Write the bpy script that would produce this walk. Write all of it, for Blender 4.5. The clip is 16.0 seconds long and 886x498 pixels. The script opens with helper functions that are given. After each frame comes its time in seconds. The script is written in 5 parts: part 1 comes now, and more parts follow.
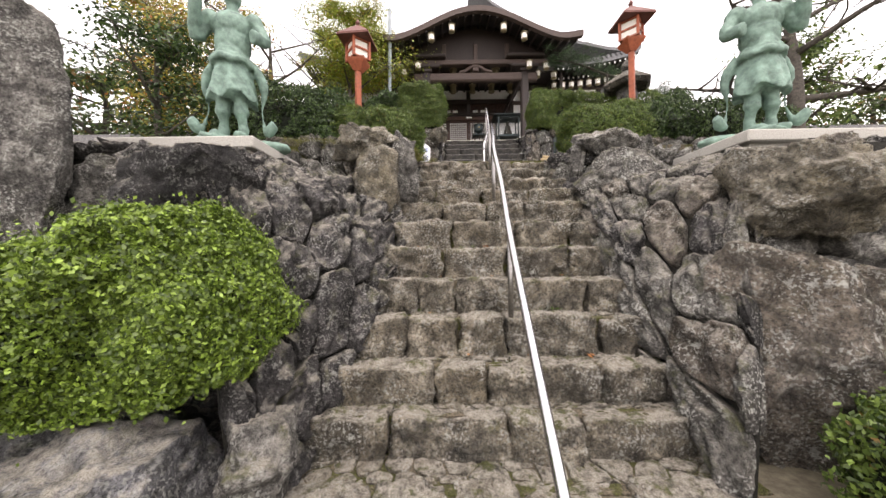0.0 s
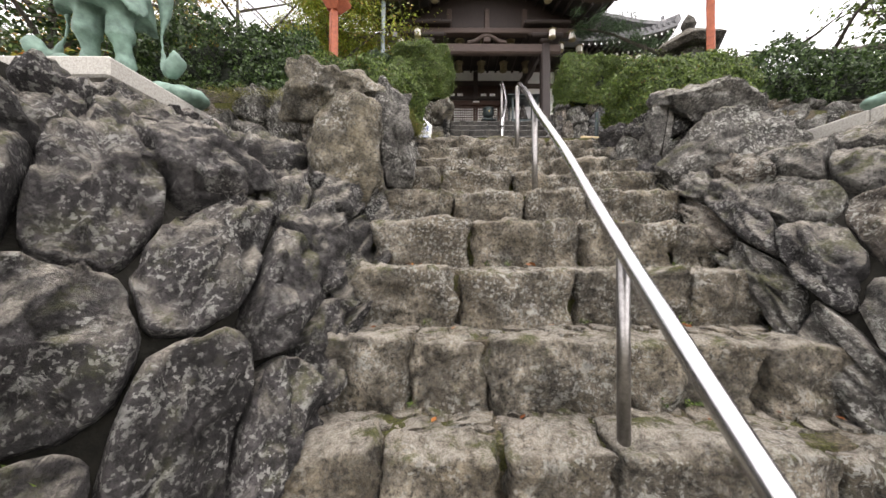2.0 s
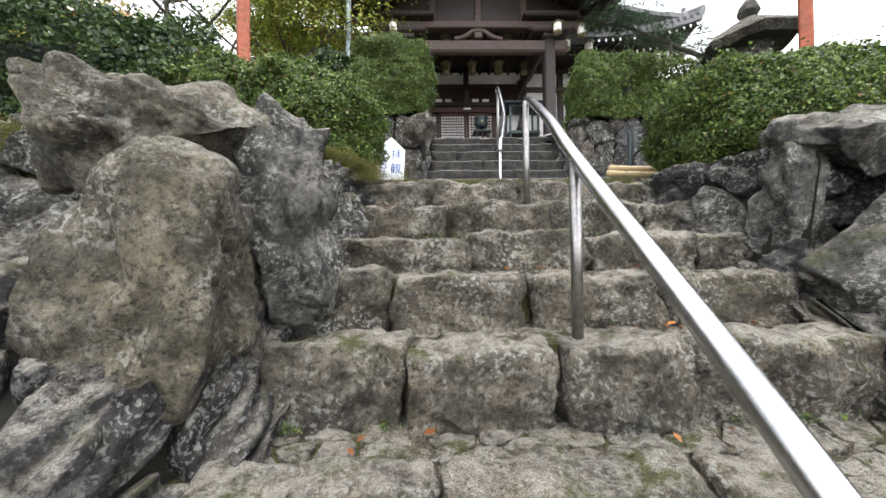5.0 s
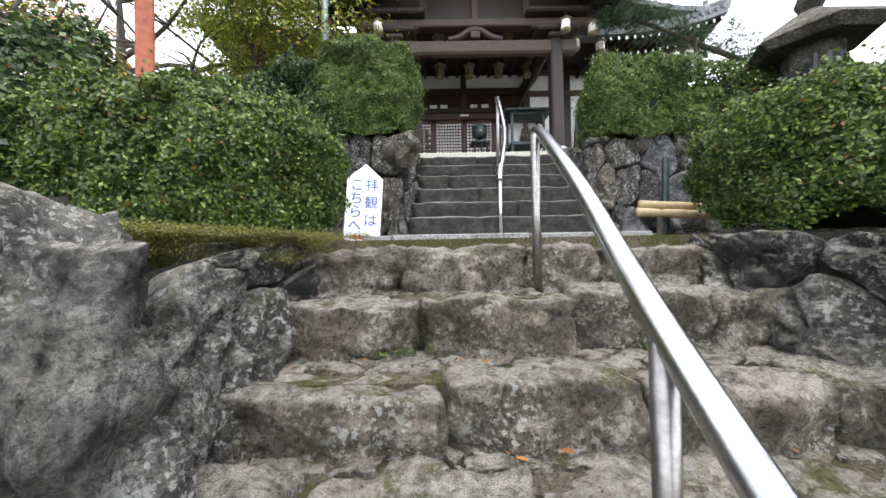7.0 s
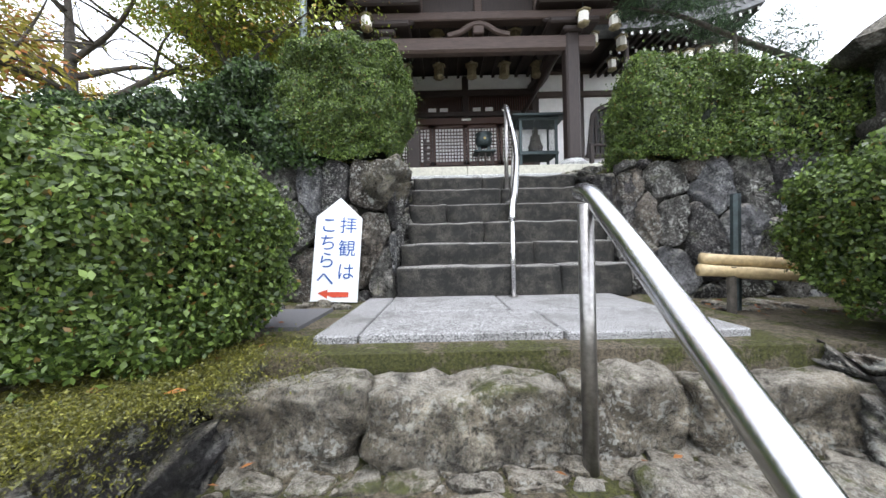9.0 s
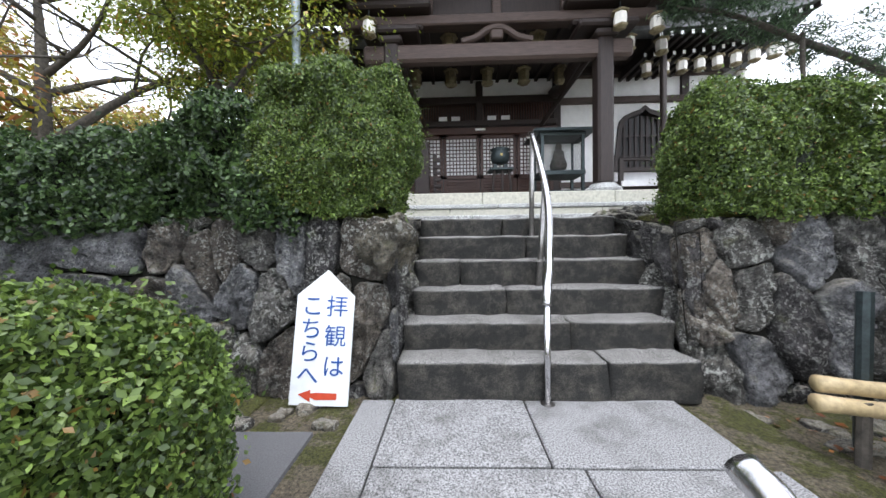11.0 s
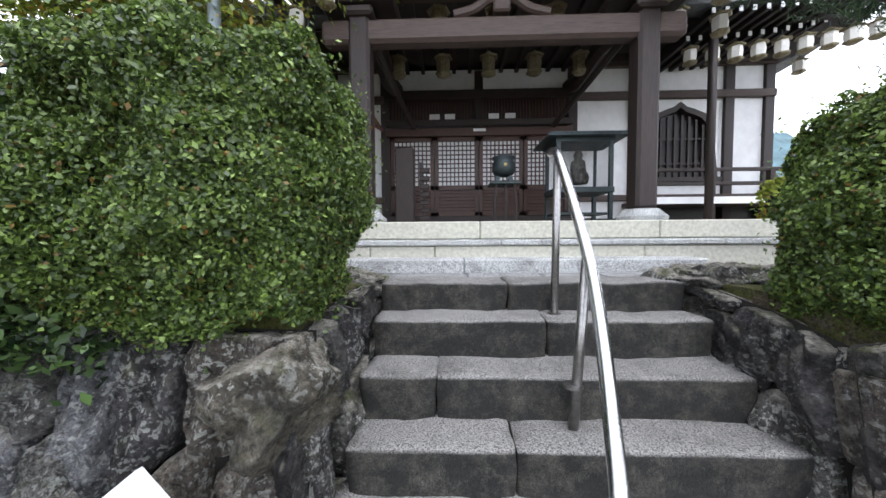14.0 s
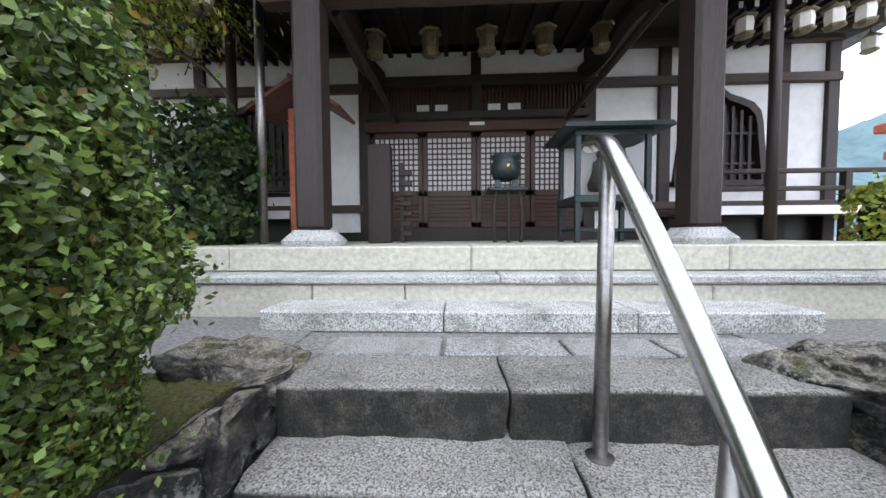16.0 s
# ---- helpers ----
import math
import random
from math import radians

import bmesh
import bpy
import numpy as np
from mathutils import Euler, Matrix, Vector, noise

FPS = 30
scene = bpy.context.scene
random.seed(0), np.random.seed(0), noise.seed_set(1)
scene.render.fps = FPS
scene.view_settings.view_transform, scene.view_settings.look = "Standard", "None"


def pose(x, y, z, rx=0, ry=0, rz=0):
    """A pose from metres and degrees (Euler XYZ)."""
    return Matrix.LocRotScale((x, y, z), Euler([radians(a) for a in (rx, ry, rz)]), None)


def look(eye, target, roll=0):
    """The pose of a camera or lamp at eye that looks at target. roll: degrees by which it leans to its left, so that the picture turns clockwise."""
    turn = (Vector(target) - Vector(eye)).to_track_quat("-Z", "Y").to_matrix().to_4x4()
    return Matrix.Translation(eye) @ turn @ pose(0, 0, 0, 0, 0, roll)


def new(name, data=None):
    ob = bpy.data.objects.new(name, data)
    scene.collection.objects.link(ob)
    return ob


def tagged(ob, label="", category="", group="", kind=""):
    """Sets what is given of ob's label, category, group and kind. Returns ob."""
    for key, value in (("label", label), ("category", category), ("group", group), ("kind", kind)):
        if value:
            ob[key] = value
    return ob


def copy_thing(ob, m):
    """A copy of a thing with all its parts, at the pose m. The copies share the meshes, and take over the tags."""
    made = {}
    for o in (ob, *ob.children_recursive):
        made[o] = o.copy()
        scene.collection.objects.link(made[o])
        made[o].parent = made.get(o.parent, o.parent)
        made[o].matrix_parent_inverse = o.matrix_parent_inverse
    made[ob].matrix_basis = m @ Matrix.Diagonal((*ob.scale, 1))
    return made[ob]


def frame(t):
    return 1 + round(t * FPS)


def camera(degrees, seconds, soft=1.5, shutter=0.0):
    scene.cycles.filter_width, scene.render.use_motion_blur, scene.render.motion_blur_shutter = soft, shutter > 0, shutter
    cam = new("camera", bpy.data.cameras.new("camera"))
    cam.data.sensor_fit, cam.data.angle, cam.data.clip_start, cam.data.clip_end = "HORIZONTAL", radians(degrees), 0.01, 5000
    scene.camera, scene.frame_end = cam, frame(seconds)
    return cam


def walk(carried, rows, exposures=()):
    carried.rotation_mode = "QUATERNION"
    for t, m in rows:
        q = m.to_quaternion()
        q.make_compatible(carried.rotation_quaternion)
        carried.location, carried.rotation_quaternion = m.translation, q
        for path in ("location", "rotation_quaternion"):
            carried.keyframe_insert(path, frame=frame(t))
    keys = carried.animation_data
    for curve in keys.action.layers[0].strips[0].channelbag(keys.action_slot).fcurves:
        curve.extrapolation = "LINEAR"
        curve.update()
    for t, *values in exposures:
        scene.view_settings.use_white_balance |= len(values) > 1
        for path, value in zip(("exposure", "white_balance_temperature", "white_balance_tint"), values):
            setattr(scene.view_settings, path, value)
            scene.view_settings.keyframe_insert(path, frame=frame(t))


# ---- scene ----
cam = camera(108.6, 16.0)
PATH = [
    (0, (0.064, -0.120, 1.837), (0.048, 2.279, 1.861), -0.6),
    (0.5, (0.007, 0.376, 1.816), (-0.004, 2.776, 1.835), -0.4),
    (1, (-0.001, 0.865, 1.764), (-0.008, 3.265, 1.789), -0.5),
    (1.5, (-0.011, 1.343, 1.865), (-0.020, 3.743, 1.895), -0.4),
    (2, (-0.066, 1.746, 1.996), (-0.064, 4.146, 2.027), 0.2),
    (2.5, (-0.053, 2.065, 2.154), (-0.047, 4.465, 2.189), -0.1),
    (3, (0.004, 2.341, 2.382), (0.007, 4.741, 2.418), -0.2),
    (3.2, (0.016, 2.420, 2.401), (0.007, 4.820, 2.470), 0.2),
    (5.3, (0.196, 3.533, 3.084), (0.236, 5.932, 3.113), -0.7),
    (5.5, (0.206, 3.636, 3.143), (0.239, 6.035, 3.172), -0.6),
    (6, (0.222, 3.755, 3.370), (0.247, 6.155, 3.391), -0.8),
    (6.5, (0.265, 3.953, 3.401), (0.294, 6.352, 3.419), -0.9),
    (7, (0.373, 4.210, 3.620), (0.392, 6.610, 3.641), -1.1),
    (7.5, (0.378, 4.354, 3.732), (0.391, 6.754, 3.744), -1.0),
    (8, (0.384, 4.612, 3.907), (0.398, 7.012, 3.911), -1.1),
    (8.5, (0.395, 4.783, 3.979), (0.402, 7.183, 3.984), -1.2),
    (9, (0.450, 5.014, 4.181), (0.449, 7.414, 4.177), -1.3),
    (9.2, (0.450, 5.052, 4.274), (0.422, 7.452, 4.256), -1.3),
    (11.3, (0.427, 5.815, 4.883), (0.354, 8.213, 4.825), -0.8),
    (11.5, (0.439, 5.933, 4.884), (0.367, 8.332, 4.842), -0.7),
    (12, (0.491, 6.142, 5.011), (0.416, 8.539, 4.951), -0.8),
    (12.5, (0.515, 6.281, 5.156), (0.436, 8.678, 5.098), -0.7),
    (13, (0.577, 6.504, 5.272), (0.503, 8.902, 5.196), -0.7),
    (13.5, (0.598, 6.668, 5.429), (0.524, 9.066, 5.339), -0.5),
    (14, (0.592, 6.930, 5.447), (0.518, 9.326, 5.342), -0.4),
    (14.5, (0.628, 7.189, 5.455), (0.545, 9.586, 5.354), -0.7),
    (15, (0.692, 7.540, 5.479), (0.606, 9.936, 5.378), -0.8),
    (15.5, (0.749, 7.822, 5.532), (0.654, 10.218, 5.438), -0.5),
    (16, (0.784, 8.004, 5.684), (0.682, 10.399, 5.584), -0.4),
]
walk(cam, [(t, look(eye, target, roll)) for t, eye, target, roll in PATH],
     [(0.0, 0.15, 7250, 20), (3.0, 0.34, 6850, 15), (5.5, 0.36, 6500, 12), (9.0, 0.38, 6250, 12), (12.5, 0.16, 6120, 13), (16.0, 0.25, 6080, 14)])


# ---- light ----
world = bpy.data.worlds.new("overcast_sky")
scene.world = world
world.use_nodes = True
wn = world.node_tree
sky = wn.nodes.new("ShaderNodeTexSky")
sky.sky_type, sky.sun_disc = "NISHITA", False
sky.sun_elevation, sky.sun_rotation = radians(74), radians(155)
sky.dust_density = 1.0
haze = wn.nodes.new("ShaderNodeHueSaturation")
haze.inputs["Saturation"].default_value = 0.16
haze.inputs["Value"].default_value = 3.7
wn.links.new(sky.outputs[0], haze.inputs["Color"])
wn.links.new(haze.outputs[0], wn.nodes["Background"].inputs["Color"])
wn.nodes["Background"].inputs["Strength"].default_value = 0.15
sun = new("sun", bpy.data.lights.new("sun", "SUN"))
sun.data.energy, sun.data.angle, sun.data.color = 1.3, radians(30), (1, 0.98, 0.96)
sun.matrix_world = look((0, 0, 20), (-1.2, 2.6, 10))


# ---- materials ----
def material(name, rough=0.8, metal=0.0):
    m = bpy.data.materials.new(name)
    m.use_nodes = True
    b = m.node_tree.nodes["Principled BSDF"]
    b.inputs["Roughness"].default_value, b.inputs["Metallic"].default_value = rough, metal
    return m, m.node_tree, b


def tex(nt, scale, detail=6.0, rough=0.6, kind="ShaderNodeTexNoise", coords=None):
    n = nt.nodes.new(kind)
    n.inputs["Scale"].default_value = scale
    if kind == "ShaderNodeTexNoise":
        n.inputs["Detail"].default_value, n.inputs["Roughness"].default_value = detail, rough
    if coords is None:
        g = nt.nodes.new("ShaderNodeNewGeometry")
        coords = g.outputs["Position"]
    nt.links.new(coords, n.inputs["Vector"])
    return n


def ramp(nt, src, stops):
    r = nt.nodes.new("ShaderNodeValToRGB")
    e = r.color_ramp.elements
    while len(e) < len(stops):
        e.new(0.5)
    for k, (p, c) in zip(e, stops):
        k.position, k.color = p, (*c, 1)
    nt.links.new(src, r.inputs[0])
    return r.outputs[0]


def mixed(nt, fac, a, b, mode="MIX"):
    n = nt.nodes.new("ShaderNodeMix")
    n.data_type, n.blend_type = "RGBA", mode
    for sock, v in ((n.inputs[0], fac), (n.inputs[6], a), (n.inputs[7], b)):
        if hasattr(v, "links"):
            nt.links.new(v, sock)
        else:
            sock.default_value = v if isinstance(v, (int, float)) else (*v, 1)
    return n.outputs[2]


def bump(nt, b, src, dist, strength=0.6, before=None):
    n = nt.nodes.new("ShaderNodeBump")
    n.inputs["Strength"].default_value, n.inputs["Distance"].default_value = strength, dist
    nt.links.new(src, n.inputs["Height"])
    if before is not None:
        nt.links.new(before, n.inputs["Normal"])
    nt.links.new(n.outputs[0], b.inputs["Normal"])
    return n.outputs[0]


def maths(nt, op, a, b=0.0, c=0.0):
    n = nt.nodes.new("ShaderNodeMath")
    n.operation = op
    for s, v in zip(n.inputs, (a, b, c)):
        if hasattr(v, "links"):
            nt.links.new(v, s)
        else:
            s.default_value = v
    return n.outputs[0]


def rock_material(name, dark, light, lichen=0.5, moss=0.5, tint=(0.16, 0.13, 0.09), patch=0.35):
    """Weathered stone: mottling at three scales, crusts of pale lichen, moss on upward faces, fine cracks."""
    m, nt, b = material(name, 0.88)
    oi, where_at, own = nt.nodes.new("ShaderNodeObjectInfo"), nt.nodes.new("ShaderNodeNewGeometry"), nt.nodes.new("ShaderNodeVectorMath")
    own.operation = "ADD"
    nt.links.new(where_at.outputs["Position"], own.inputs[0])
    nt.links.new(maths(nt, "MULTIPLY", oi.outputs["Random"], 57.0), own.inputs[1])
    own = own.outputs[0]
    big, mid, fine, grit = tex(nt, 2.2, 5, coords=own), tex(nt, 6, 11, 0.72, coords=own), tex(nt, 40, 8, 0.72), tex(nt, 150, 4, 0.7)
    mean = [(a + c) * 0.5 for a, c in zip(dark, light)]
    col = ramp(nt, mid.outputs[0], [(0.38, dark), (0.5, mean), (0.61, light)])
    col = mixed(nt, ramp(nt, big.outputs[0], [(0.44, (0, 0, 0)), (0.62, (0.55, 0.55, 0.55))]), col, tint)
    col = mixed(nt, maths(nt, "MULTIPLY", oi.outputs["Random"], patch), col, tint)
    col = mixed(nt, 0.9, col, ramp(nt, fine.outputs[0], [(0.38, (0.10, 0.10, 0.10)), (0.49, (0.85, 0.85, 0.85)), (0.58, (1.0, 1.0, 1.0))]), "MULTIPLY")
    tone = maths(nt, "MULTIPLY_ADD", maths(nt, "FRACT", maths(nt, "MULTIPLY", oi.outputs["Random"], 13.7)), 0.7, 0.62)
    col = mixed(nt, 1.0, col, mixed(nt, tone, (0, 0, 0), (1, 1, 1)), "MULTIPLY")
    stain = ramp(nt, tex(nt, 3.4, 9, 0.7, coords=own).outputs[0], [(0.47, (0.28, 0.28, 0.28)), (0.56, (1, 1, 1))])
    col = mixed(nt, 0.68, col, stain, "MULTIPLY")
    col = mixed(nt, 0.6, col, ramp(nt, grit.outputs[0], [(0.38, (0.3, 0.3, 0.3)), (0.52, (1, 1, 1))]), "MULTIPLY")
    vein = ramp(nt, tex(nt, 3.1, 10, 0.78).outputs[0], [(0.485, (0, 0, 0)), (0.497, (1, 1, 1)), (0.503, (1, 1, 1)), (0.515, (0, 0, 0))])
    col = mixed(nt, maths(nt, "MULTIPLY", vein, 0.6), col, [v * 0.3 for v in dark])
    where = ramp(nt, tex(nt, 3.0, 6, 0.65, coords=own).outputs[0], [(0.44, (0.12, 0.12, 0.12)), (0.6, (1, 1, 1))])
    specks = ramp(nt, tex(nt, 42, 6, 0.6).outputs[0], [(0.545, (0, 0, 0)), (0.575, (1, 1, 1))])
    crust = ramp(nt, tex(nt, 11, 12, 0.72).outputs[0], [(0.575, (0, 0, 0)), (0.60, (1, 1, 1))])
    pale = maths(nt, "MULTIPLY", maths(nt, "MAXIMUM", specks, crust), where)
    col = mixed(nt, maths(nt, "MULTIPLY", pale, lichen), col, ramp(nt, fine.outputs[0], [(0.35, (0.36, 0.37, 0.33)), (0.6, (0.68, 0.69, 0.64))]))
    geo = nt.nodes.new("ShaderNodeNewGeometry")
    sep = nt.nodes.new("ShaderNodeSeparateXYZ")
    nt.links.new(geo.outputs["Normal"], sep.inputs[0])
    # paler upward faces: tread wear, plus light from above put into the colour
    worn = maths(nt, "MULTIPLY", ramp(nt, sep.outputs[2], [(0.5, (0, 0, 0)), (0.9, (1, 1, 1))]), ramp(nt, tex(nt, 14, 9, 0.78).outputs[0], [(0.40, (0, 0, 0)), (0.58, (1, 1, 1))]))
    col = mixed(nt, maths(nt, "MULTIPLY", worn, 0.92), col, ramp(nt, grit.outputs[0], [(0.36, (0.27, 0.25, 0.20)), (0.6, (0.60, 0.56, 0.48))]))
    mo = maths(nt, "MULTIPLY", ramp(nt, sep.outputs[2], [(0.1, (0, 0, 0)), (0.75, (1, 1, 1))]), ramp(nt, tex(nt, 4.5, 10, 0.78).outputs[0], [(0.53, (0, 0, 0)), (0.6, (1, 1, 1))]))
    col = mixed(nt, maths(nt, "MULTIPLY", mo, moss), col, ramp(nt, fine.outputs[0], [(0.3, (0.025, 0.034, 0.006)), (0.7, (0.13, 0.14, 0.025))]))
    nt.links.new(col, b.inputs["Base Color"])
    n1 = bump(nt, b, mid.outputs[0], 0.14, 1.0)
    n2 = bump(nt, b, fine.outputs[0], 0.045, 1.0, n1)
    bump(nt, b, grit.outputs[0], 0.008, 0.8, n2)
    return m


def plain(name, colour, rough=0.6, metal=0.0, grain=30, depth=0.15, relief=0.003, stretch=None):
    """A surface with slight mottling and fine relief."""
    m, nt, b = material(name, rough, metal)
    coords = None
    if stretch:
        g, mp = nt.nodes.new("ShaderNodeNewGeometry"), nt.nodes.new("ShaderNodeMapping")
        mp.inputs["Scale"].default_value = stretch
        nt.links.new(g.outputs["Position"], mp.inputs[0])
        coords = mp.outputs[0]
    a, c = tex(nt, grain, 7, 0.65, coords=coords), tex(nt, 2.3, 4)
    lo, hi = [max(0, v * (1 - depth * 2)) for v in colour], [min(1, v * (1 + depth * 1.6)) for v in colour]
    col = ramp(nt, a.outputs[0], [(0.3, lo), (0.7, hi)])
    col = mixed(nt, maths(nt, "MULTIPLY", c.outputs[0], depth * 1.5), col, [v * 0.45 for v in colour])
    nt.links.new(col, b.inputs["Base Color"])
    bump(nt, b, a.outputs[0], relief)
    return m


def leaf_material(name, dark, light, accent=None, share=0.04):
    m, nt, b = material(name, 0.42)
    g = nt.nodes.new("ShaderNodeNewGeometry")
    r = g.outputs["Random Per Island"]
    stops = [(0.0, [v * 0.6 for v in dark]), (0.45, [(a + c) * 0.4 for a, c in zip(dark, light)]), (0.8, light), (1.0, [min(1, v * 1.6) for v in light])]
    col = ramp(nt, r, stops)
    if accent:
        col = mixed(nt, ramp(nt, r, [(share, (1, 1, 1)), (share + 0.005, (0, 0, 0))]), col, accent)
    col = mixed(nt, maths(nt, "MULTIPLY", tex(nt, 1.6, 3).outputs[0], 0.5), col, dark)
    nt.links.new(col, b.inputs["Base Color"])
    t = nt.nodes.new("ShaderNodeBsdfTranslucent")
    nt.links.new(col, t.inputs[0])
    mx = nt.nodes.new("ShaderNodeMixShader")
    mx.inputs[0].default_value = 0.3
    nt.links.new(b.outputs[0], mx.inputs[1])
    nt.links.new(t.outputs[0], mx.inputs[2])
    nt.links.new(mx.outputs[0], nt.nodes["Material Output"].inputs[0])
    return m


def granite_material(name, base, dark_faces=True):
    m, nt, b = material(name, 0.85)
    sp = tex(nt, 120, 3, 0.8)
    col = ramp(nt, sp.outputs[0], [(0.40, [v * 0.22 for v in base]), (0.5, base), (0.6, [min(1, v * 1.6) for v in base])])
    st = tex(nt, 3.5, 8, 0.7)
    col = mixed(nt, ramp(nt, st.outputs[0], [(0.48, (0, 0, 0)), (0.68, (0.55, 0.55, 0.55))]), col, (0.05, 0.048, 0.04))
    if dark_faces:  # damp, algae-stained risers; shade on upright faces is in this colour too
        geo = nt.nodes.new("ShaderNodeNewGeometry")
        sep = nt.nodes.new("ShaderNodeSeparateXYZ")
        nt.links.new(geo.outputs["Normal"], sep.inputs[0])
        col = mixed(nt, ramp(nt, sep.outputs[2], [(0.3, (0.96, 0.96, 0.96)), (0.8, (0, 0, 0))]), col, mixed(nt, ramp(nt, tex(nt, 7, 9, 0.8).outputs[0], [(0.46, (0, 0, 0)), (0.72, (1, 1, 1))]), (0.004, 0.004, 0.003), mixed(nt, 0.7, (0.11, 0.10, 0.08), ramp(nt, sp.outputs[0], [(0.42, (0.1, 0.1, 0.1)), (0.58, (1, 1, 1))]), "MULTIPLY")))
    nt.links.new(col, b.inputs["Base Color"])
    bump(nt, b, sp.outputs[0], 0.006, 0.8)
    return m


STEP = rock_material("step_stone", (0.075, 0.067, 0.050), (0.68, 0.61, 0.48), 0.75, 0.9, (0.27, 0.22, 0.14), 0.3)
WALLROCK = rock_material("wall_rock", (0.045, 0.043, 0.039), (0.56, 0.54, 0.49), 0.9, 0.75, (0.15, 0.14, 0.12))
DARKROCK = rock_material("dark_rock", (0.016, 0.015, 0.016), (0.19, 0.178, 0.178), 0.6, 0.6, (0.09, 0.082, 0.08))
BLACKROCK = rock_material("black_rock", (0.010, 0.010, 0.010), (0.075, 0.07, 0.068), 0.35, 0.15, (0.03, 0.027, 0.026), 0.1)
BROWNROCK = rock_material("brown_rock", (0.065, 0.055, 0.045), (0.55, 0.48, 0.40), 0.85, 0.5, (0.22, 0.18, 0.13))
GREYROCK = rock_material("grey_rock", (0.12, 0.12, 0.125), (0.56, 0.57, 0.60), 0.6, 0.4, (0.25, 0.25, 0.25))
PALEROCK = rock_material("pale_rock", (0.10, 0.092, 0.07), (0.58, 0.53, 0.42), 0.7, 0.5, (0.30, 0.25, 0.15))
# earth toned near black, so the shade of the crevices is in its colour
EARTH = plain("shade_dark_earth", (0.012, 0.011, 0.007), 0.95, grain=40, depth=0.3, relief=0.02)
GRITTY = plain("dirt_and_moss", (0.13, 0.115, 0.08), 0.95, grain=14, depth=0.3, relief=0.012)
GRAVEL = plain("grey_gravel", (0.22, 0.22, 0.22), 0.9, grain=48, depth=0.42, relief=0.03)


def moss_ground(name, dirt, moss, share):
    """Trodden dirt with moss in ragged patches and small grit."""
    m, nt, b = material(name, 0.95)
    grit, blot = tex(nt, 60, 8, 0.75), tex(nt, 3.2, 10, 0.75)
    soil = ramp(nt, grit.outputs[0], [(0.36, [v * 0.3 for v in dirt]), (0.5, dirt), (0.64, [min(1, v * 1.9) for v in dirt])])
    green = ramp(nt, grit.outputs[0], [(0.36, [v * 0.25 for v in moss]), (0.6, [v * 1.4 for v in moss])])
    nt.links.new(mixed(nt, ramp(nt, blot.outputs[0], [(share, (0, 0, 0)), (share + 0.06, (1, 1, 1))]), soil, green), b.inputs["Base Color"])
    n1 = bump(nt, b, blot.outputs[0], 0.08, 0.8)
    bump(nt, b, grit.outputs[0], 0.03, 1.0, n1)
    return m


MOSSDIRT = moss_ground("moss_and_dirt", (0.15, 0.125, 0.085), (0.085, 0.09, 0.02), 0.48)
MOSSBED = moss_ground("moss_bed", (0.11, 0.09, 0.055), (0.10, 0.105, 0.02), 0.42)
ASPHALT = plain("asphalt", (0.12, 0.12, 0.125), 0.9, grain=140, depth=0.25, relief=0.004)
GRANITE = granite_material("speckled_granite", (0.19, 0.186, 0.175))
SLAB = granite_material("slab_granite", (0.25, 0.25, 0.25), False)
WHITEGRANITE = granite_material("pale_granite", (0.42, 0.43, 0.42), False)
PLATFORM = plain("platform_stone", (0.50, 0.49, 0.41), 0.85, grain=25, depth=0.14)
PLINTH = plain("plinth_stone", (0.42, 0.41, 0.37), 0.85, grain=60, depth=0.18)
HEDGESHADE = plain("hedge_inner_shade", (0.007, 0.012, 0.004), 0.95, grain=50, depth=0.3, relief=0.03)
BRONZE = plain("verdigris_bronze", (0.17, 0.27, 0.22), 0.7, 0.1, grain=9, depth=0.28, relief=0.006)
WOOD = plain("dark_timber", (0.026, 0.016, 0.013), 0.6, grain=14, depth=0.28, stretch=(6, 6, 0.5))
BEAM = plain("weathered_beam", (0.070, 0.046, 0.037), 0.65, grain=14, depth=0.25, stretch=(0.5, 6, 6))
DOORWOOD = plain("door_timber", (0.055, 0.020, 0.011), 0.5, grain=16, depth=0.25, stretch=(5, 5, 0.6))
RAFTER = plain("rafter_timber", (0.022, 0.016, 0.013), 0.7, grain=20, depth=0.2)
PLASTER = plain("white_plaster", (0.80, 0.80, 0.80), 0.85, grain=6, depth=0.04)
PAPER = plain("shoji_paper", (0.86, 0.86, 0.85), 0.9, grain=4, depth=0.04)
TILE = plain("roof_tile", (0.16, 0.165, 0.17), 0.5, grain=12, depth=0.25)
STEEL = plain("brushed_steel", (0.58, 0.58, 0.59), 0.24, 1.0, grain=60, depth=0.05, relief=0.0004)
DARKSTEEL = plain("dull_steel", (0.34, 0.33, 0.32), 0.38, 1.0, grain=40, depth=0.15, relief=0.001)
PIPE = plain("grey_blue_pipe", (0.28, 0.33, 0.36), 0.45, 0.3, depth=0.1)
VERMILION = plain("faded_vermilion", (0.34, 0.085, 0.035), 0.6, grain=18, depth=0.2)
DARKRED = plain("dark_red_roof", (0.13, 0.04, 0.028), 0.6, grain=18, depth=0.2)
IRON = plain("dark_iron", (0.045, 0.06, 0.062), 0.5, 0.6, depth=0.2)
GOLD = plain("aged_gold", (0.42, 0.32, 0.12), 0.45, 0.7, depth=0.2)
BRASS = plain("aged_brass", (0.26, 0.22, 0.13), 0.5, 0.5, depth=0.25)
WHITEPAINT = plain("white_board", (0.76, 0.80, 0.80), 0.55, grain=5, depth=0.05)
BLUEPAINT = plain("blue_lettering", (0.02, 0.08, 0.30), 0.5, depth=0.03)
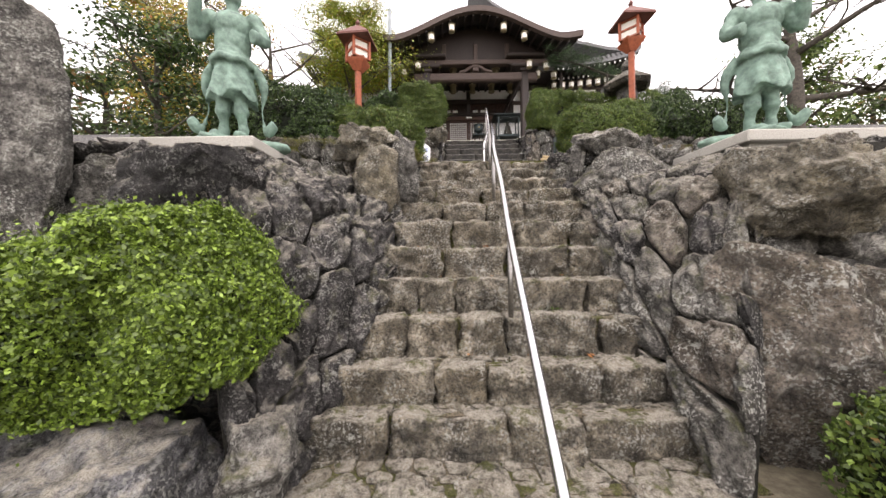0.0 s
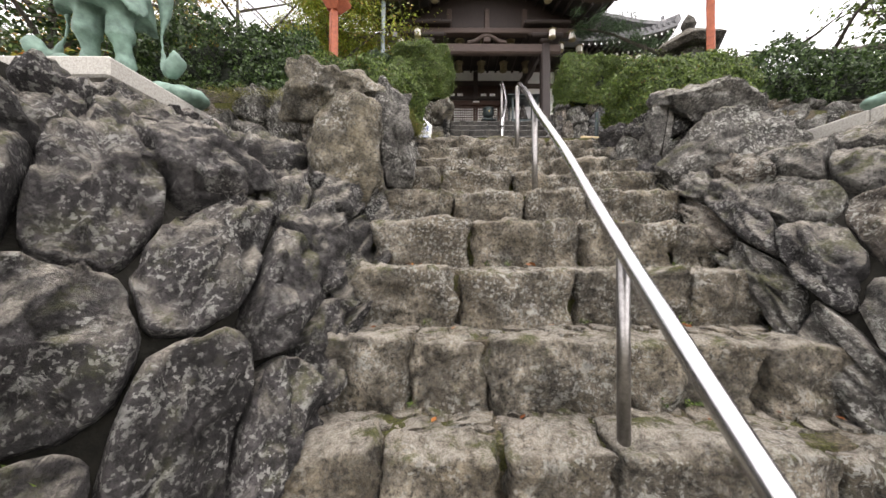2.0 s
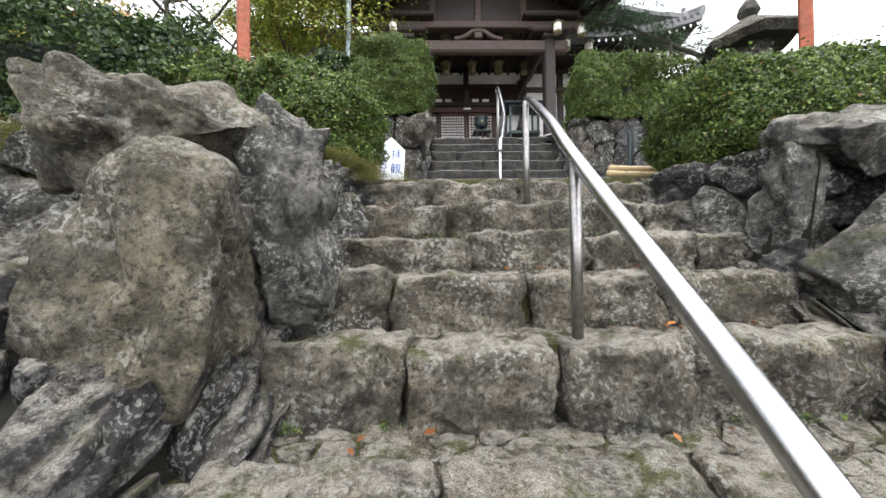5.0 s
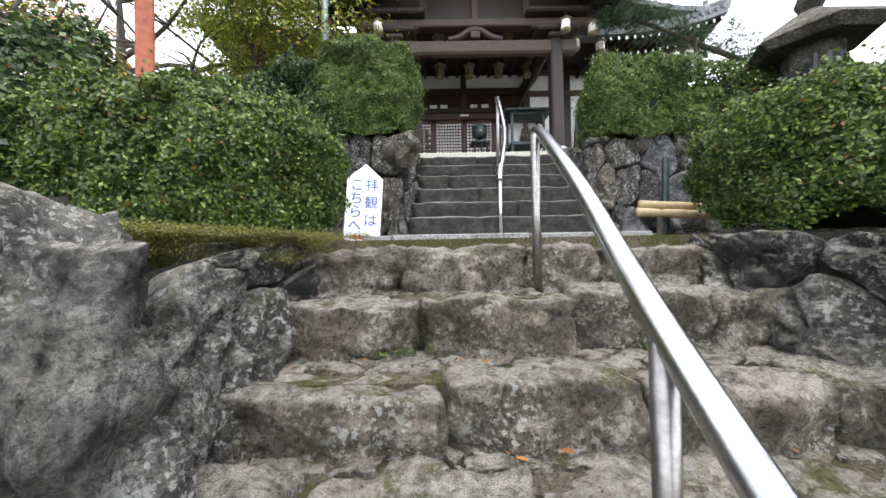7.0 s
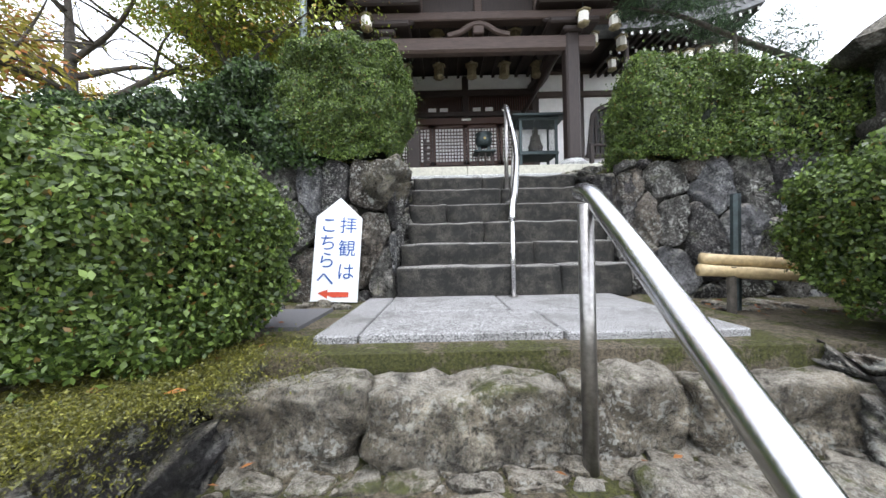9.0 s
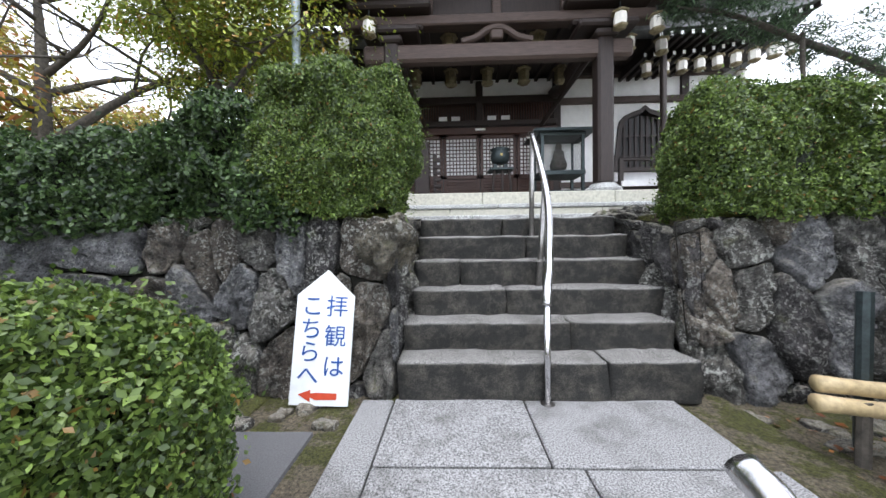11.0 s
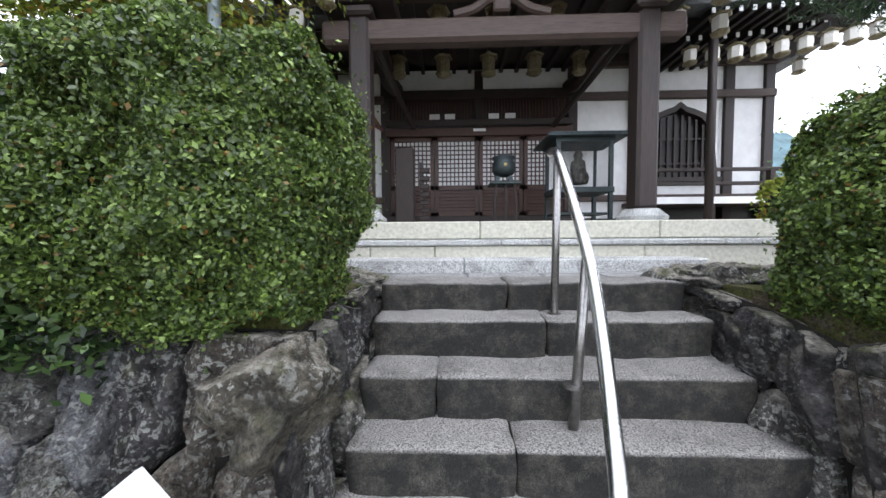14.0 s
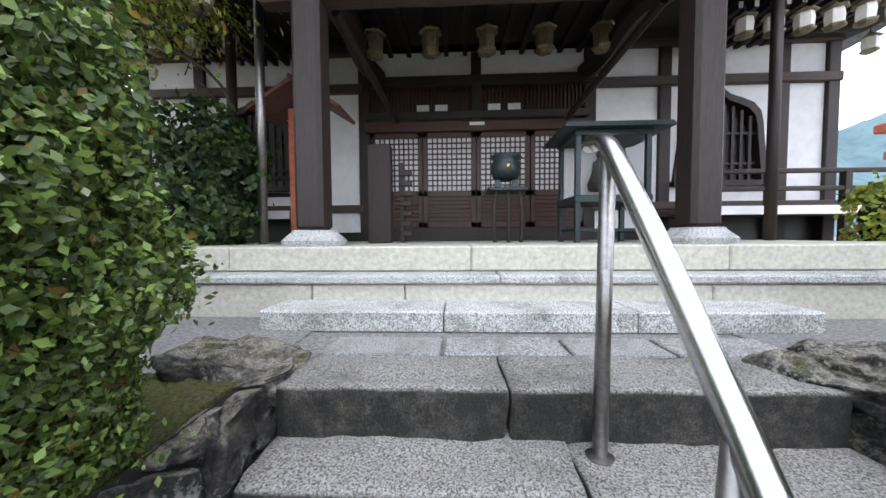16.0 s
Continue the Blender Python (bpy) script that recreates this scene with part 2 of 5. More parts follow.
REDPAINT = plain("red_arrow_paint", (0.55, 0.07, 0.03), 0.5, depth=0.05)
# for the dedication plate, and for sheets that stand in for unlit space
BLACK = plain("black_plate_and_shade", (0.02, 0.02, 0.02), 0.4, depth=0.1)
BAMBOO = plain("dry_bamboo", (0.46, 0.36, 0.20), 0.5, grain=30, depth=0.15)
LANTERN = plain("lantern_white", (0.80, 0.78, 0.72), 0.6, depth=0.05)
BARK = plain("bark", (0.085, 0.075, 0.062), 0.95, grain=22, depth=0.3, relief=0.02)
STONELAN = rock_material("lantern_stone", (0.10, 0.10, 0.09), (0.30, 0.29, 0.26), 0.3, 0.3)
HEDGE = leaf_material("hedge_leaf", (0.022, 0.052, 0.009), (0.18, 0.26, 0.055), (0.24, 0.13, 0.03), 0.02)
HEDGEDARK = leaf_material("camellia_leaf", (0.012, 0.034, 0.010), (0.085, 0.145, 0.04))
AZALEA = leaf_material("azalea_leaf", (0.035, 0.075, 0.008), (0.26, 0.38, 0.06))
MAPLE = leaf_material("maple_leaf", (0.16, 0.19, 0.03), (0.46, 0.40, 0.07), (0.45, 0.13, 0.03), 0.2)
MAPLEGREEN = leaf_material("maple_green_leaf", (0.12, 0.18, 0.02), (0.38, 0.44, 0.06), (0.42, 0.22, 0.04), 0.12)
PINE = leaf_material("pine_needle", (0.02, 0.045, 0.02), (0.08, 0.14, 0.06))
FOREST = leaf_material("far_leaf", (0.03, 0.06, 0.02), (0.12, 0.17, 0.05), (0.3, 0.16, 0.04), 0.1)
DEADLEAF = leaf_material("fallen_leaf", (0.20, 0.06, 0.02), (0.45, 0.20, 0.06))
# the haze of distance is mixed into this blue-green
HILL = plain("hazed_wooded_hill", (0.10, 0.17, 0.19), 1.0, grain=0.15, depth=0.2)
glass_m, glass_nt, glass_b = material("clear_glass", 0.03)
glass_b.inputs["Transmission Weight"].default_value = 1.0
glass_b.inputs["IOR"].default_value = 1.1


# ---- building blocks ----
def mesh_of(bm, name, mat, smooth=False):
    me = bpy.data.meshes.new(name)
    bm.to_mesh(me)
    bm.free()
    me.materials.append(mat)
    if smooth:
        me.polygons.foreach_set("use_smooth", [True] * len(me.polygons))
    return me


def part(name, bm, mat, parent=None, label="", smooth=False):
    ob = new(name, mesh_of(bm, name, mat, smooth) if isinstance(bm, bmesh.types.BMesh) else bm)
    if parent is not None:
        ob.parent = parent
    if label:
        ob["label"] = label
    return ob


def thing(name, label, category, group="", kind="", at=(0, 0, 0)):
    ob = new(name)
    ob.empty_display_size = 0.1
    ob.location = at
    return tagged(ob, label, category, group, kind)


def box(x0, x1, y0, y1, z0, z1, bev=0.0, bm=None):
    own = bmesh.new()
    bmesh.ops.create_cube(own, size=1)
    for v in own.verts:
        v.co = Vector(((x0 + x1) / 2 + v.co.x * (x1 - x0), (y0 + y1) / 2 + v.co.y * (y1 - y0), (z0 + z1) / 2 + v.co.z * (z1 - z0)))
    if bev:
        bmesh.ops.bevel(own, geom=own.edges[:], offset=bev, segments=1, affect="EDGES")
    return join(bm, own)


def join(bm, own):
    if bm is None:
        return own
    me = bpy.data.meshes.new("tmp")
    own.to_mesh(me)
    own.free()
    bm.from_mesh(me)
    bpy.data.meshes.remove(me)
    return bm


def lathe(profile, n=16, at=(0, 0, 0), bm=None):
    """Turned shape from (radius, height) pairs; capped."""
    own = bmesh.new()
    rings = [[own.verts.new((at[0] + r * math.cos(2 * math.pi * k / n), at[1] + r * math.sin(2 * math.pi * k / n), at[2] + z)) for k in range(n)] for r, z in profile]
    for a, b in zip(rings, rings[1:]):
        for k in range(n):
            own.faces.new((a[k], a[(k + 1) % n], b[(k + 1) % n], b[k]))
    own.faces.new(rings[0][::-1])
    own.faces.new(rings[-1])
    return join(bm, own)


def tube(points, radius, n=10, bm=None, ends=None):
    """A round bar along points; radius may be a list."""
    own = bmesh.new()
    pts = [Vector(p) for p in points]
    rad = radius if isinstance(radius, (list, tuple)) else [radius] * len(pts)
    rings = []
    up = Vector((0.31, 0.17, 0.93))
    for i, p in enumerate(pts):
        d = (pts[min(i + 1, len(pts) - 1)] - pts[max(i - 1, 0)]).normalized()
        a = d.cross(up)
        if a.length < 0.05:
            a = d.cross(Vector((1, 0, 0)))
        a.normalize()
        b = d.cross(a)
        rings.append([own.verts.new(p + (a * math.cos(t) + b * math.sin(t)) * rad[i]) for t in [2 * math.pi * k / n for k in range(n)]])
    for r, s in zip(rings, rings[1:]):
        for k in range(n):
            own.faces.new((r[k], r[(k + 1) % n], s[(k + 1) % n], s[k]))
    own.faces.new(rings[0][::-1])
    own.faces.new(rings[-1])
    bmesh.ops.recalc_face_normals(own, faces=own.faces[:])
    return join(bm, own)


def smooth_line(points, per=8):
    """Catmull-Rom through points."""
    p = [Vector(q) for q in points]
    p = [2 * p[0] - p[1]] + p + [2 * p[-1] - p[-2]]
    out = []
    for i in range(1, len(p) - 2):
        for k in range(per):
            t = k / per
            out.append(0.5 * (2 * p[i] + (p[i + 1] - p[i - 1]) * t + (2 * p[i - 1] - 5 * p[i] + 4 * p[i + 1] - p[i + 2]) * t * t + (3 * p[i] - p[i - 1] - 3 * p[i + 1] + p[i + 2]) * t ** 3))
    out.append(p[-2])
    return out


def boulder(size, seed, facets=12, rough=0.10, sub=4, flat=0.5):
    """A broken stone about the origin: a ball cut by random planes, then pitted and cracked."""
    rnd = random.Random(seed)
    bm = bmesh.new()
    bmesh.ops.create_icosphere(bm, subdivisions=sub, radius=1)
    planes = []
    for _ in range(facets + 4):
        n = Vector((rnd.gauss(0, 1), rnd.gauss(0, 1), rnd.gauss(0, 0.8))).normalized()
        planes.append((n, rnd.uniform(flat + 0.12, 0.98)))
    off = Vector((rnd.uniform(0, 90), rnd.uniform(0, 90), rnd.uniform(0, 90)))
    sx, sy, sz = size
    big = max(size)
    for v in bm.verts:
        c = v.co / (abs(v.co.x) ** 4 + abs(v.co.y) ** 4 + abs(v.co.z) ** 4) ** 0.25
        for n, d in planes:
            k = c.dot(n) - d
            if k > 0:
                c = c - n * k
        q = Vector((c.x * sx, c.y * sy, c.z * sz))
        w = noise.fractal(q * (1.6 / big) + off, 0.8, 2.1, 6) * rough * 0.7 * big
        w -= (1 - abs(noise.noise(q * 3.3 + off))) ** 6 * 0.05
        w += noise.fractal(q * 9 - off, 0.8, 2.2, 4) * 0.022 + noise.noise(q * 38 + off) * 0.005
        v.co = q + v.co * w
    return bm


def block(sx, sy, sz, seed, rough=0.02, cuts=5, r=0.06):
    """A roughly squared stone with its base corner region about the origin (top at z = 0)."""
    rnd = random.Random(seed)
    bm = bmesh.new()
    bmesh.ops.create_cube(bm, size=2)
    bmesh.ops.subdivide_edges(bm, edges=bm.edges[:], cuts=cuts, use_grid_fill=True)
    off = Vector((rnd.uniform(0, 90), rnd.uniform(0, 90), rnd.uniform(0, 90)))
    h = Vector((sx / 2, sy / 2, sz / 2))
    for v in bm.verts:
        q = Vector((v.co.x * h.x, v.co.y * h.y, v.co.z * h.z))
        inner = Vector([max(-a + r, min(a - r, c)) for a, c in zip(h, q)])
        d = q - inner
        if d.length > 1e-6:
            q = inner + d.normalized() * min(r, d.length)
        n = v.co.normalized()
        q += n * (noise.fractal(q * 3.5 + off, 0.8, 2.1, 4) * rough * 1.5)
        q += n * ((noise.fractal(q * 11 + off, 0.9, 2.1, 3) - abs(noise.noise(q * 7 - off)) * 0.9) * rough * 0.55)
        q.z -= h.z
        v.co = q
    return bm


def clip_poly(poly, p, n):
    """The part of a polygon on the side of p that n points away from."""
    out = []
    for a, b in zip(poly, poly[1:] + poly[:1]):
        da, db = (a - p).dot(n), (b - p).dot(n)
        if da <= 0:
            out.append(a)
        if (da < 0 < db) or (db < 0 < da):
            out.append(a.lerp(b, da / (da - db)))
    return out


def cells(w, h, size, seed, aspect=1.25, drop=0.22):
    """Irregular fitted cells that fill a w by h rectangle: large and small stones side by side."""
    rnd = random.Random(seed)
    nx, ny = max(1, round(w / (size * aspect))), max(1, round(h / size))
    sx, sy = w / nx, h / ny
    sites = []
    for j in range(-1, ny + 1):
        for i in range(-1, nx + 1):
            if rnd.random() < drop and 0 <= i < nx and 0 <= j < ny:
                continue
            sites.append(Vector(((i + 0.5 + (0.5 if j % 2 else 0) + rnd.uniform(-0.36, 0.36)) * sx, (j + 0.5 + rnd.uniform(-0.36, 0.36)) * sy)))
    out = []
    for a in sites:
        poly = [Vector((0, 0)), Vector((w, 0)), Vector((w, h)), Vector((0, h))]
        for b in sites:
            if b is not a and (b - a).length < 4 * size * aspect and poly:
                poly = clip_poly(poly, (a + b) / 2, (b - a).normalized())
        if len(poly) > 2:
            area = abs(sum(p.x * q.y - q.x * p.y for p, q in zip(poly, poly[1:] + poly[:1]))) / 2
            if area > 0.06 * size * size:
                out.append(poly)
    return out


def fitted_stone(poly, place, seed, depth, gap, bulge, rough, n=36):
    """One stone of a fitted face: worn outline, broken facets, rough front; place(u, v, h) sets it in the face."""
    rnd = random.Random(seed)
    for cut_at in (0.16, 0.22):
        poly = [q for a, b in zip(poly, poly[1:] + poly[:1]) for q in (a.lerp(b, cut_at), a.lerp(b, 1 - cut_at))]
    c = sum(poly, Vector((0, 0))) / len(poly)
    lens = [(b - a).length for a, b in zip(poly, poly[1:] + poly[:1])]
    total, ring, k, run = sum(lens), [], 0, 0.0
    for i in range(n):
        d = total * i / n
        while k < len(poly) - 1 and run + lens[k] < d:
            run += lens[k]
            k += 1
        p = poly[k].lerp(poly[(k + 1) % len(poly)], min(1.0, (d - run) / max(lens[k], 1e-6)))
        r = (p - c).length
        ring.append((p - c) * max(0.5, (r - gap * rnd.uniform(0.4, 1.5)) / max(r, 1e-6)))
    radius = sum(q.length for q in ring) / n
    facets = []
    for _ in range(5):
        a = rnd.uniform(0, 2 * math.pi)
        facets.append((Vector((math.cos(a), math.sin(a))) * rnd.uniform(0.15, 0.75), rnd.uniform(0.75, 1.25) * bulge))
    off = Vector((rnd.uniform(0, 90), rnd.uniform(0, 90), rnd.uniform(0, 90)))
    bm = bmesh.new()
    rows = []
    for f, h in ((0.96, -depth), (1.0, -0.35 * bulge), (0.99, 0.35 * bulge), (0.955, 0.75 * bulge), (0.88, 0.93 * bulge), (0.74, bulge), (0.56, 1.05 * bulge), (0.36, 1.06 * bulge), (0.17, 1.06 * bulge)):
        row = []
        for q in ring:
            p = q * f
            z = h
            if h > 0:
                for g, d in facets:
                    z = min(z, d - max(0.0, p.dot(g) / radius) * bulge)
            w = Vector(((c.x + p.x), (c.y + p.y), 0)) + off
            z += rough * (noise.fractal(w * 4.5, 0.8, 2.1, 5) + 0.35 * noise.noise(w * 21) - 0.9 * (1 - abs(noise.noise(w * 5.5))) ** 7) * (1.0 if h > -depth else 0)
            e = 1 + 0.05 * noise.noise(w * 13) * f
            row.append(bm.verts.new(place(c.x + p.x * e, c.y + p.y * e, z)))
        rows.append(row)
    for a, b in zip(rows, rows[1:]):
        for i in range(n):
            bm.faces.new((a[i], a[(i + 1) % n], b[(i + 1) % n], b[i]))
    bm.faces.new(rows[-1])
    bmesh.ops.recalc_face_normals(bm, faces=bm.faces[:])
    return bm


def leaves(name, points, normals, size, mat, parent=None, seed=0, ratio=0.45, spread=0.9, label=""):
    """Many small pointed leaves, each one folded pair of triangles, at the points."""
    g = np.random.default_rng(seed)
    p = np.asarray(points, dtype=float)
    n = np.asarray(normals, dtype=float) + g.normal(0, spread, p.shape)
    n /= np.linalg.norm(n, axis=1)[:, None] + 1e-9
    a = np.cross(n, g.normal(0, 1, p.shape))
    a /= np.linalg.norm(a, axis=1)[:, None] + 1e-9
    b = np.cross(n, a)
    s = (size * g.uniform(0.6, 1.35, len(p)))[:, None]
    v = np.stack([p - a * s, p + b * s * ratio + n * s * 0.12, p + a * s, p - b * s * ratio + n * s * 0.12], axis=1).reshape(-1, 3)
    k = np.arange(len(p))[:, None] * 4
    f = np.concatenate([k + [0, 1, 2], k + [0, 2, 3]], axis=1).reshape(-1, 3)
    me = bpy.data.meshes.new(name)
    me.vertices.add(len(v))
    me.vertices.foreach_set("co", v.ravel())
    me.loops.add(f.size)
    me.loops.foreach_set("vertex_index", f.ravel().astype(np.int32))
    me.polygons.add(len(f))
    me.polygons.foreach_set("loop_start", np.arange(0, f.size, 3, dtype=np.int32))
    me.update(calc_edges=True)
    me.materials.append(mat)
    ob = new(name, me)
    if parent is not None:
        ob.parent = parent
    if label:
        ob["label"] = label
    ob["kind"] = "stuff"
    return ob


def hedge(name, label, x0, x1, y0, y1, z0, z1, mat, count, size=0.022, seed=0, power=5.0, lump=0.06, group="clipped hedges", taper=0.0):
    """A clipped hedge: rounded box of dense leaves over a core coloured as inner shade."""
    g = np.random.default_rng(seed)
    root = thing(name, label, "hedge", group, at=((x0 + x1) / 2, (y0 + y1) / 2, z0))
    h = np.array([(x1 - x0) / 2, (y1 - y0) / 2, (z1 - z0) / 2])
    faces = np.array([h[1] * h[2], h[1] * h[2], h[0] * h[2], h[0] * h[2], h[0] * h[1]])
    pick = g.choice(5, count, p=faces / faces.sum())
    d = g.uniform(-1, 1, (count, 3))
    for k, (ax, s) in enumerate(((0, -1), (0, 1), (1, -1), (1, 1), (2, 1))):
        d[pick == k, ax] = s
    nrm = np.sign(d) * np.abs(d) ** (power - 1)
    q = d / (np.sum(np.abs(d) ** power, axis=1) ** (1 / power))[:, None]
    depth = 1 - np.abs(g.normal(0, 0.085, count))
    c = q * h * depth[:, None]
    c[:, 2] += h[2]
    if taper:
        c[:, :2] *= (1 - taper * (c[:, 2:3] / (2 * h[2])))
    wave = np.array([noise.fractal(Vector(v) * 1.9 + Vector((seed * 7.1, 0, 0)), 0.9, 2, 4) for v in c])
    c += nrm / (np.linalg.norm(nrm, axis=1)[:, None] + 1e-9) * ((wave + 0.15) * lump * 1.8)[:, None]
    tuft = np.array([noise.noise(Vector(v) * 8.5) + 0.6 * noise.noise(Vector(v) * 19) for v in c])
    c += nrm / (np.linalg.norm(nrm, axis=1)[:, None] + 1e-9) * (tuft * min(0.075, 2.6 * size))[:, None]
    stray = g.random(count) < 0.03
    c[stray] += np.abs(g.normal(0, 0.05, (stray.sum(), 1))) * nrm[stray]
    leaves("foliage", c, nrm / (np.linalg.norm(nrm, axis=1)[:, None] + 1e-9), size, mat, root, seed, 0.58)
    # solid core; the shade among the leaves is put into its near-black colour
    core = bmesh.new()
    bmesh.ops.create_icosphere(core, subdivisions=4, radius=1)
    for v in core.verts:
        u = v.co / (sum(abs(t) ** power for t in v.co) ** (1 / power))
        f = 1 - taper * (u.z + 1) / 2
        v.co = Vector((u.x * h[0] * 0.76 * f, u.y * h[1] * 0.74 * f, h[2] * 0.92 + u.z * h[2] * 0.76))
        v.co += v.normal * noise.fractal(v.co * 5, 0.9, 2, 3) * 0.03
    part("inner_shade", core, HEDGESHADE, root, "near-black core standing in for the shade inside the hedge")
    return root


def tree(name, label, base, height, spread, mat, count, seed, size=0.05, limbs=9, bare=False, trunk_r=0.12, crown_low=0.45, lean=(0, 0)):
    rnd = random.Random(seed)
    root = thing(name, label, "tree", "garden trees", at=base)
    top = Vector((lean[0], lean[1], height))
    line = smooth_line([(0, 0, -0.1), (lean[0] * 0.3 + rnd.uniform(-0.1, 0.1), lean[1] * 0.3, height * 0.33), (lean[0] * 0.7, lean[1] * 0.7 + rnd.uniform(-0.1, 0.1), height * 0.66), top], 5)
    part("trunk", tube(line, [trunk_r * (1 - 0.85 * i / (len(line) - 1)) for i in range(len(line))], 9), BARK, root, smooth=True)
    tips = []
    bm = bmesh.new()
    for k in range(limbs):
        f = crown_low * 0.7 + (1 - crown_low * 0.7) * (k + rnd.random()) / limbs
        start = line[min(len(line) - 1, int(f * (len(line) - 1)))]
        ang = k * 2.4 + rnd.uniform(-0.4, 0.4)
        out = Vector((math.cos(ang), math.sin(ang), rnd.uniform(0.05, 0.6)))
        length = spread * rnd.uniform(0.65, 1.1) * (1.15 - 0.45 * f)
        end = start + out * length
        mid = start + out * length * 0.5 + Vector((rnd.uniform(-0.2, 0.2), rnd.uniform(-0.2, 0.2), rnd.uniform(-0.1, 0.25))) * length * 0.5
        l = smooth_line([start, mid, end], 4)
        r0 = trunk_r * (1 - 0.8 * f) * 0.6 + 0.008
        tube(l, [r0 * (1 - 0.85 * i / (len(l) - 1)) for i in range(len(l))], 6, bm)
        for j in range(7 if bare else 5):
            s = l[rnd.randrange(2, len(l))]
            e = s + Vector((rnd.gauss(0, 1), rnd.gauss(0, 1), rnd.gauss(0.25, 0.5))).normalized() * length * rnd.uniform(0.25, 0.55)
            m2 = (s + e) / 2 + Vector((rnd.gauss(0, 1), rnd.gauss(0, 1), rnd.gauss(0, 1))) * length * 0.04
            l2 = smooth_line([s, m2, e], 3)
            tube(l2, [r0 * 0.4 * (1 - 0.8 * i / (len(l2) - 1)) + 0.002 for i in range(len(l2))], 5, bm)
            tips.append((e, length * 0.2))
            tips.append((m2, length * 0.2))
            if bare:
                for _ in range(4):
                    e2 = s.lerp(e, rnd.uniform(0.3, 1)) 
                    e3 = e2 + Vector((rnd.gauss(0, 1), rnd.gauss(0, 1), rnd.gauss(0, 0.6))).normalized() * length * rnd.uniform(0.12, 0.25)
                    tube([e2, e2.lerp(e3, 0.5) + Vector((0, 0, 0.02)), e3], [0.006, 0.004, 0.002], 4, bm)
    part("branching", bm, BARK, root, smooth=True)
    if count:
        g = np.random.default_rng(seed)
        per = max(1, count // len(tips))
        pts = np.concatenate([np.array(t)[None] + g.normal(0, 1, (per, 3)) * np.array([1.1, 1.1, 0.45]) * max(w, 0.12) for t, w in tips])
        leaves("crown", pts, np.tile([0, 0, 1.0], (len(pts), 1)), size, mat, root, seed, 0.5, 0.6)
    return root


# ---- terraces ----
def structure(name, bm, mat, label, category):
    return tagged(part(name, bm, mat), label, category, kind="structure")


structure("ground", box(-400, 400, -300, 400, -0.6, 0.2), GRITTY, "bare earth and gravel ground below the stairs", "ground")
structure("ground_statue_terrace", box(-30, -2.4, 3.4, 5.4, 0.2, 3.0), EARTH, "earth terrace under the bronze statue", "ground")
structure("ground_statue_terrace", box(3.95, 30, 3.4, 5.4, 0.2, 3.0), EARTH, "earth terrace under the bronze statue", "ground")
structure("ground_middle_terrace", box(-30, -0.95, 5.4, 8.3, 0.2, 3.72), MOSSBED, "mossy terrace beside the stairs", "ground")
structure("ground_middle_terrace", box(2.35, 30, 5.4, 8.3, 0.2, 3.66), MOSSDIRT, "dirt and moss terrace beside the stairs", "ground")
structure("ground_landing", box(-0.95, 2.35, 6.45, 8.3, 0.2, 3.71), MOSSDIRT, "dirt and moss ground at the landing", "ground")
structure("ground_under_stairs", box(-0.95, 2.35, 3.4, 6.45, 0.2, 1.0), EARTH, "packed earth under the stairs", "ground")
structure("ground_temple_court", box(-60, -0.14, 8.3, 90, 0.2, 5.08), GRAVEL, "grey gravel court in front of the temple", "ground")
structure("ground_temple_court", box(2.45, 60, 8.3, 90, 0.2, 5.08), GRAVEL, "grey gravel court in front of the temple", "ground")
structure("ground_temple_court", box(-0.139, 2.45, 9.35, 90, 0.2, 5.07), GRAVEL, "grey gravel court in front of the temple", "ground")
structure("ground_hedge_bed", box(-8, -0.10, 8.26, 9.3, 4.9, 5.10), MOSSBED, "moss and leaf litter under the hedge", "ground")
structure("ground_hedge_bed", box(2.44, 8, 8.26, 9.2, 4.9, 5.10), MOSSBED, "moss and leaf litter under the hedge", "ground")
structure("ground_under_steps", box(0.0, 2.45, 8.3, 9.35, 0.2, 3.9), EARTH, "packed earth under the upper steps", "ground")
structure("pavement_path", box(-8, -0.42, 6.9, 7.5, 3.70, 3.735), ASPHALT, "worn grey asphalt path along the wall foot", "pavement")

# ---- lower stairs ----
SIDE_L = ((0.0, -1.05), (2.3, -0.98), (3.0, -0.76), (3.9, -0.56), (5.0, -0.48), (6.6, -0.32))
SIDE_R = ((0.0, 1.95), (2.3, 1.92), (3.0, 1.95), (3.9, 2.0), (5.0, 2.08), (6.6, 2.1))


def along(line, y):
    for (a, u), (b, v) in zip(line, line[1:]):
        if y <= b:
            return u + (v - u) * max(0, (y - a) / (b - a))
    return line[-1][1]


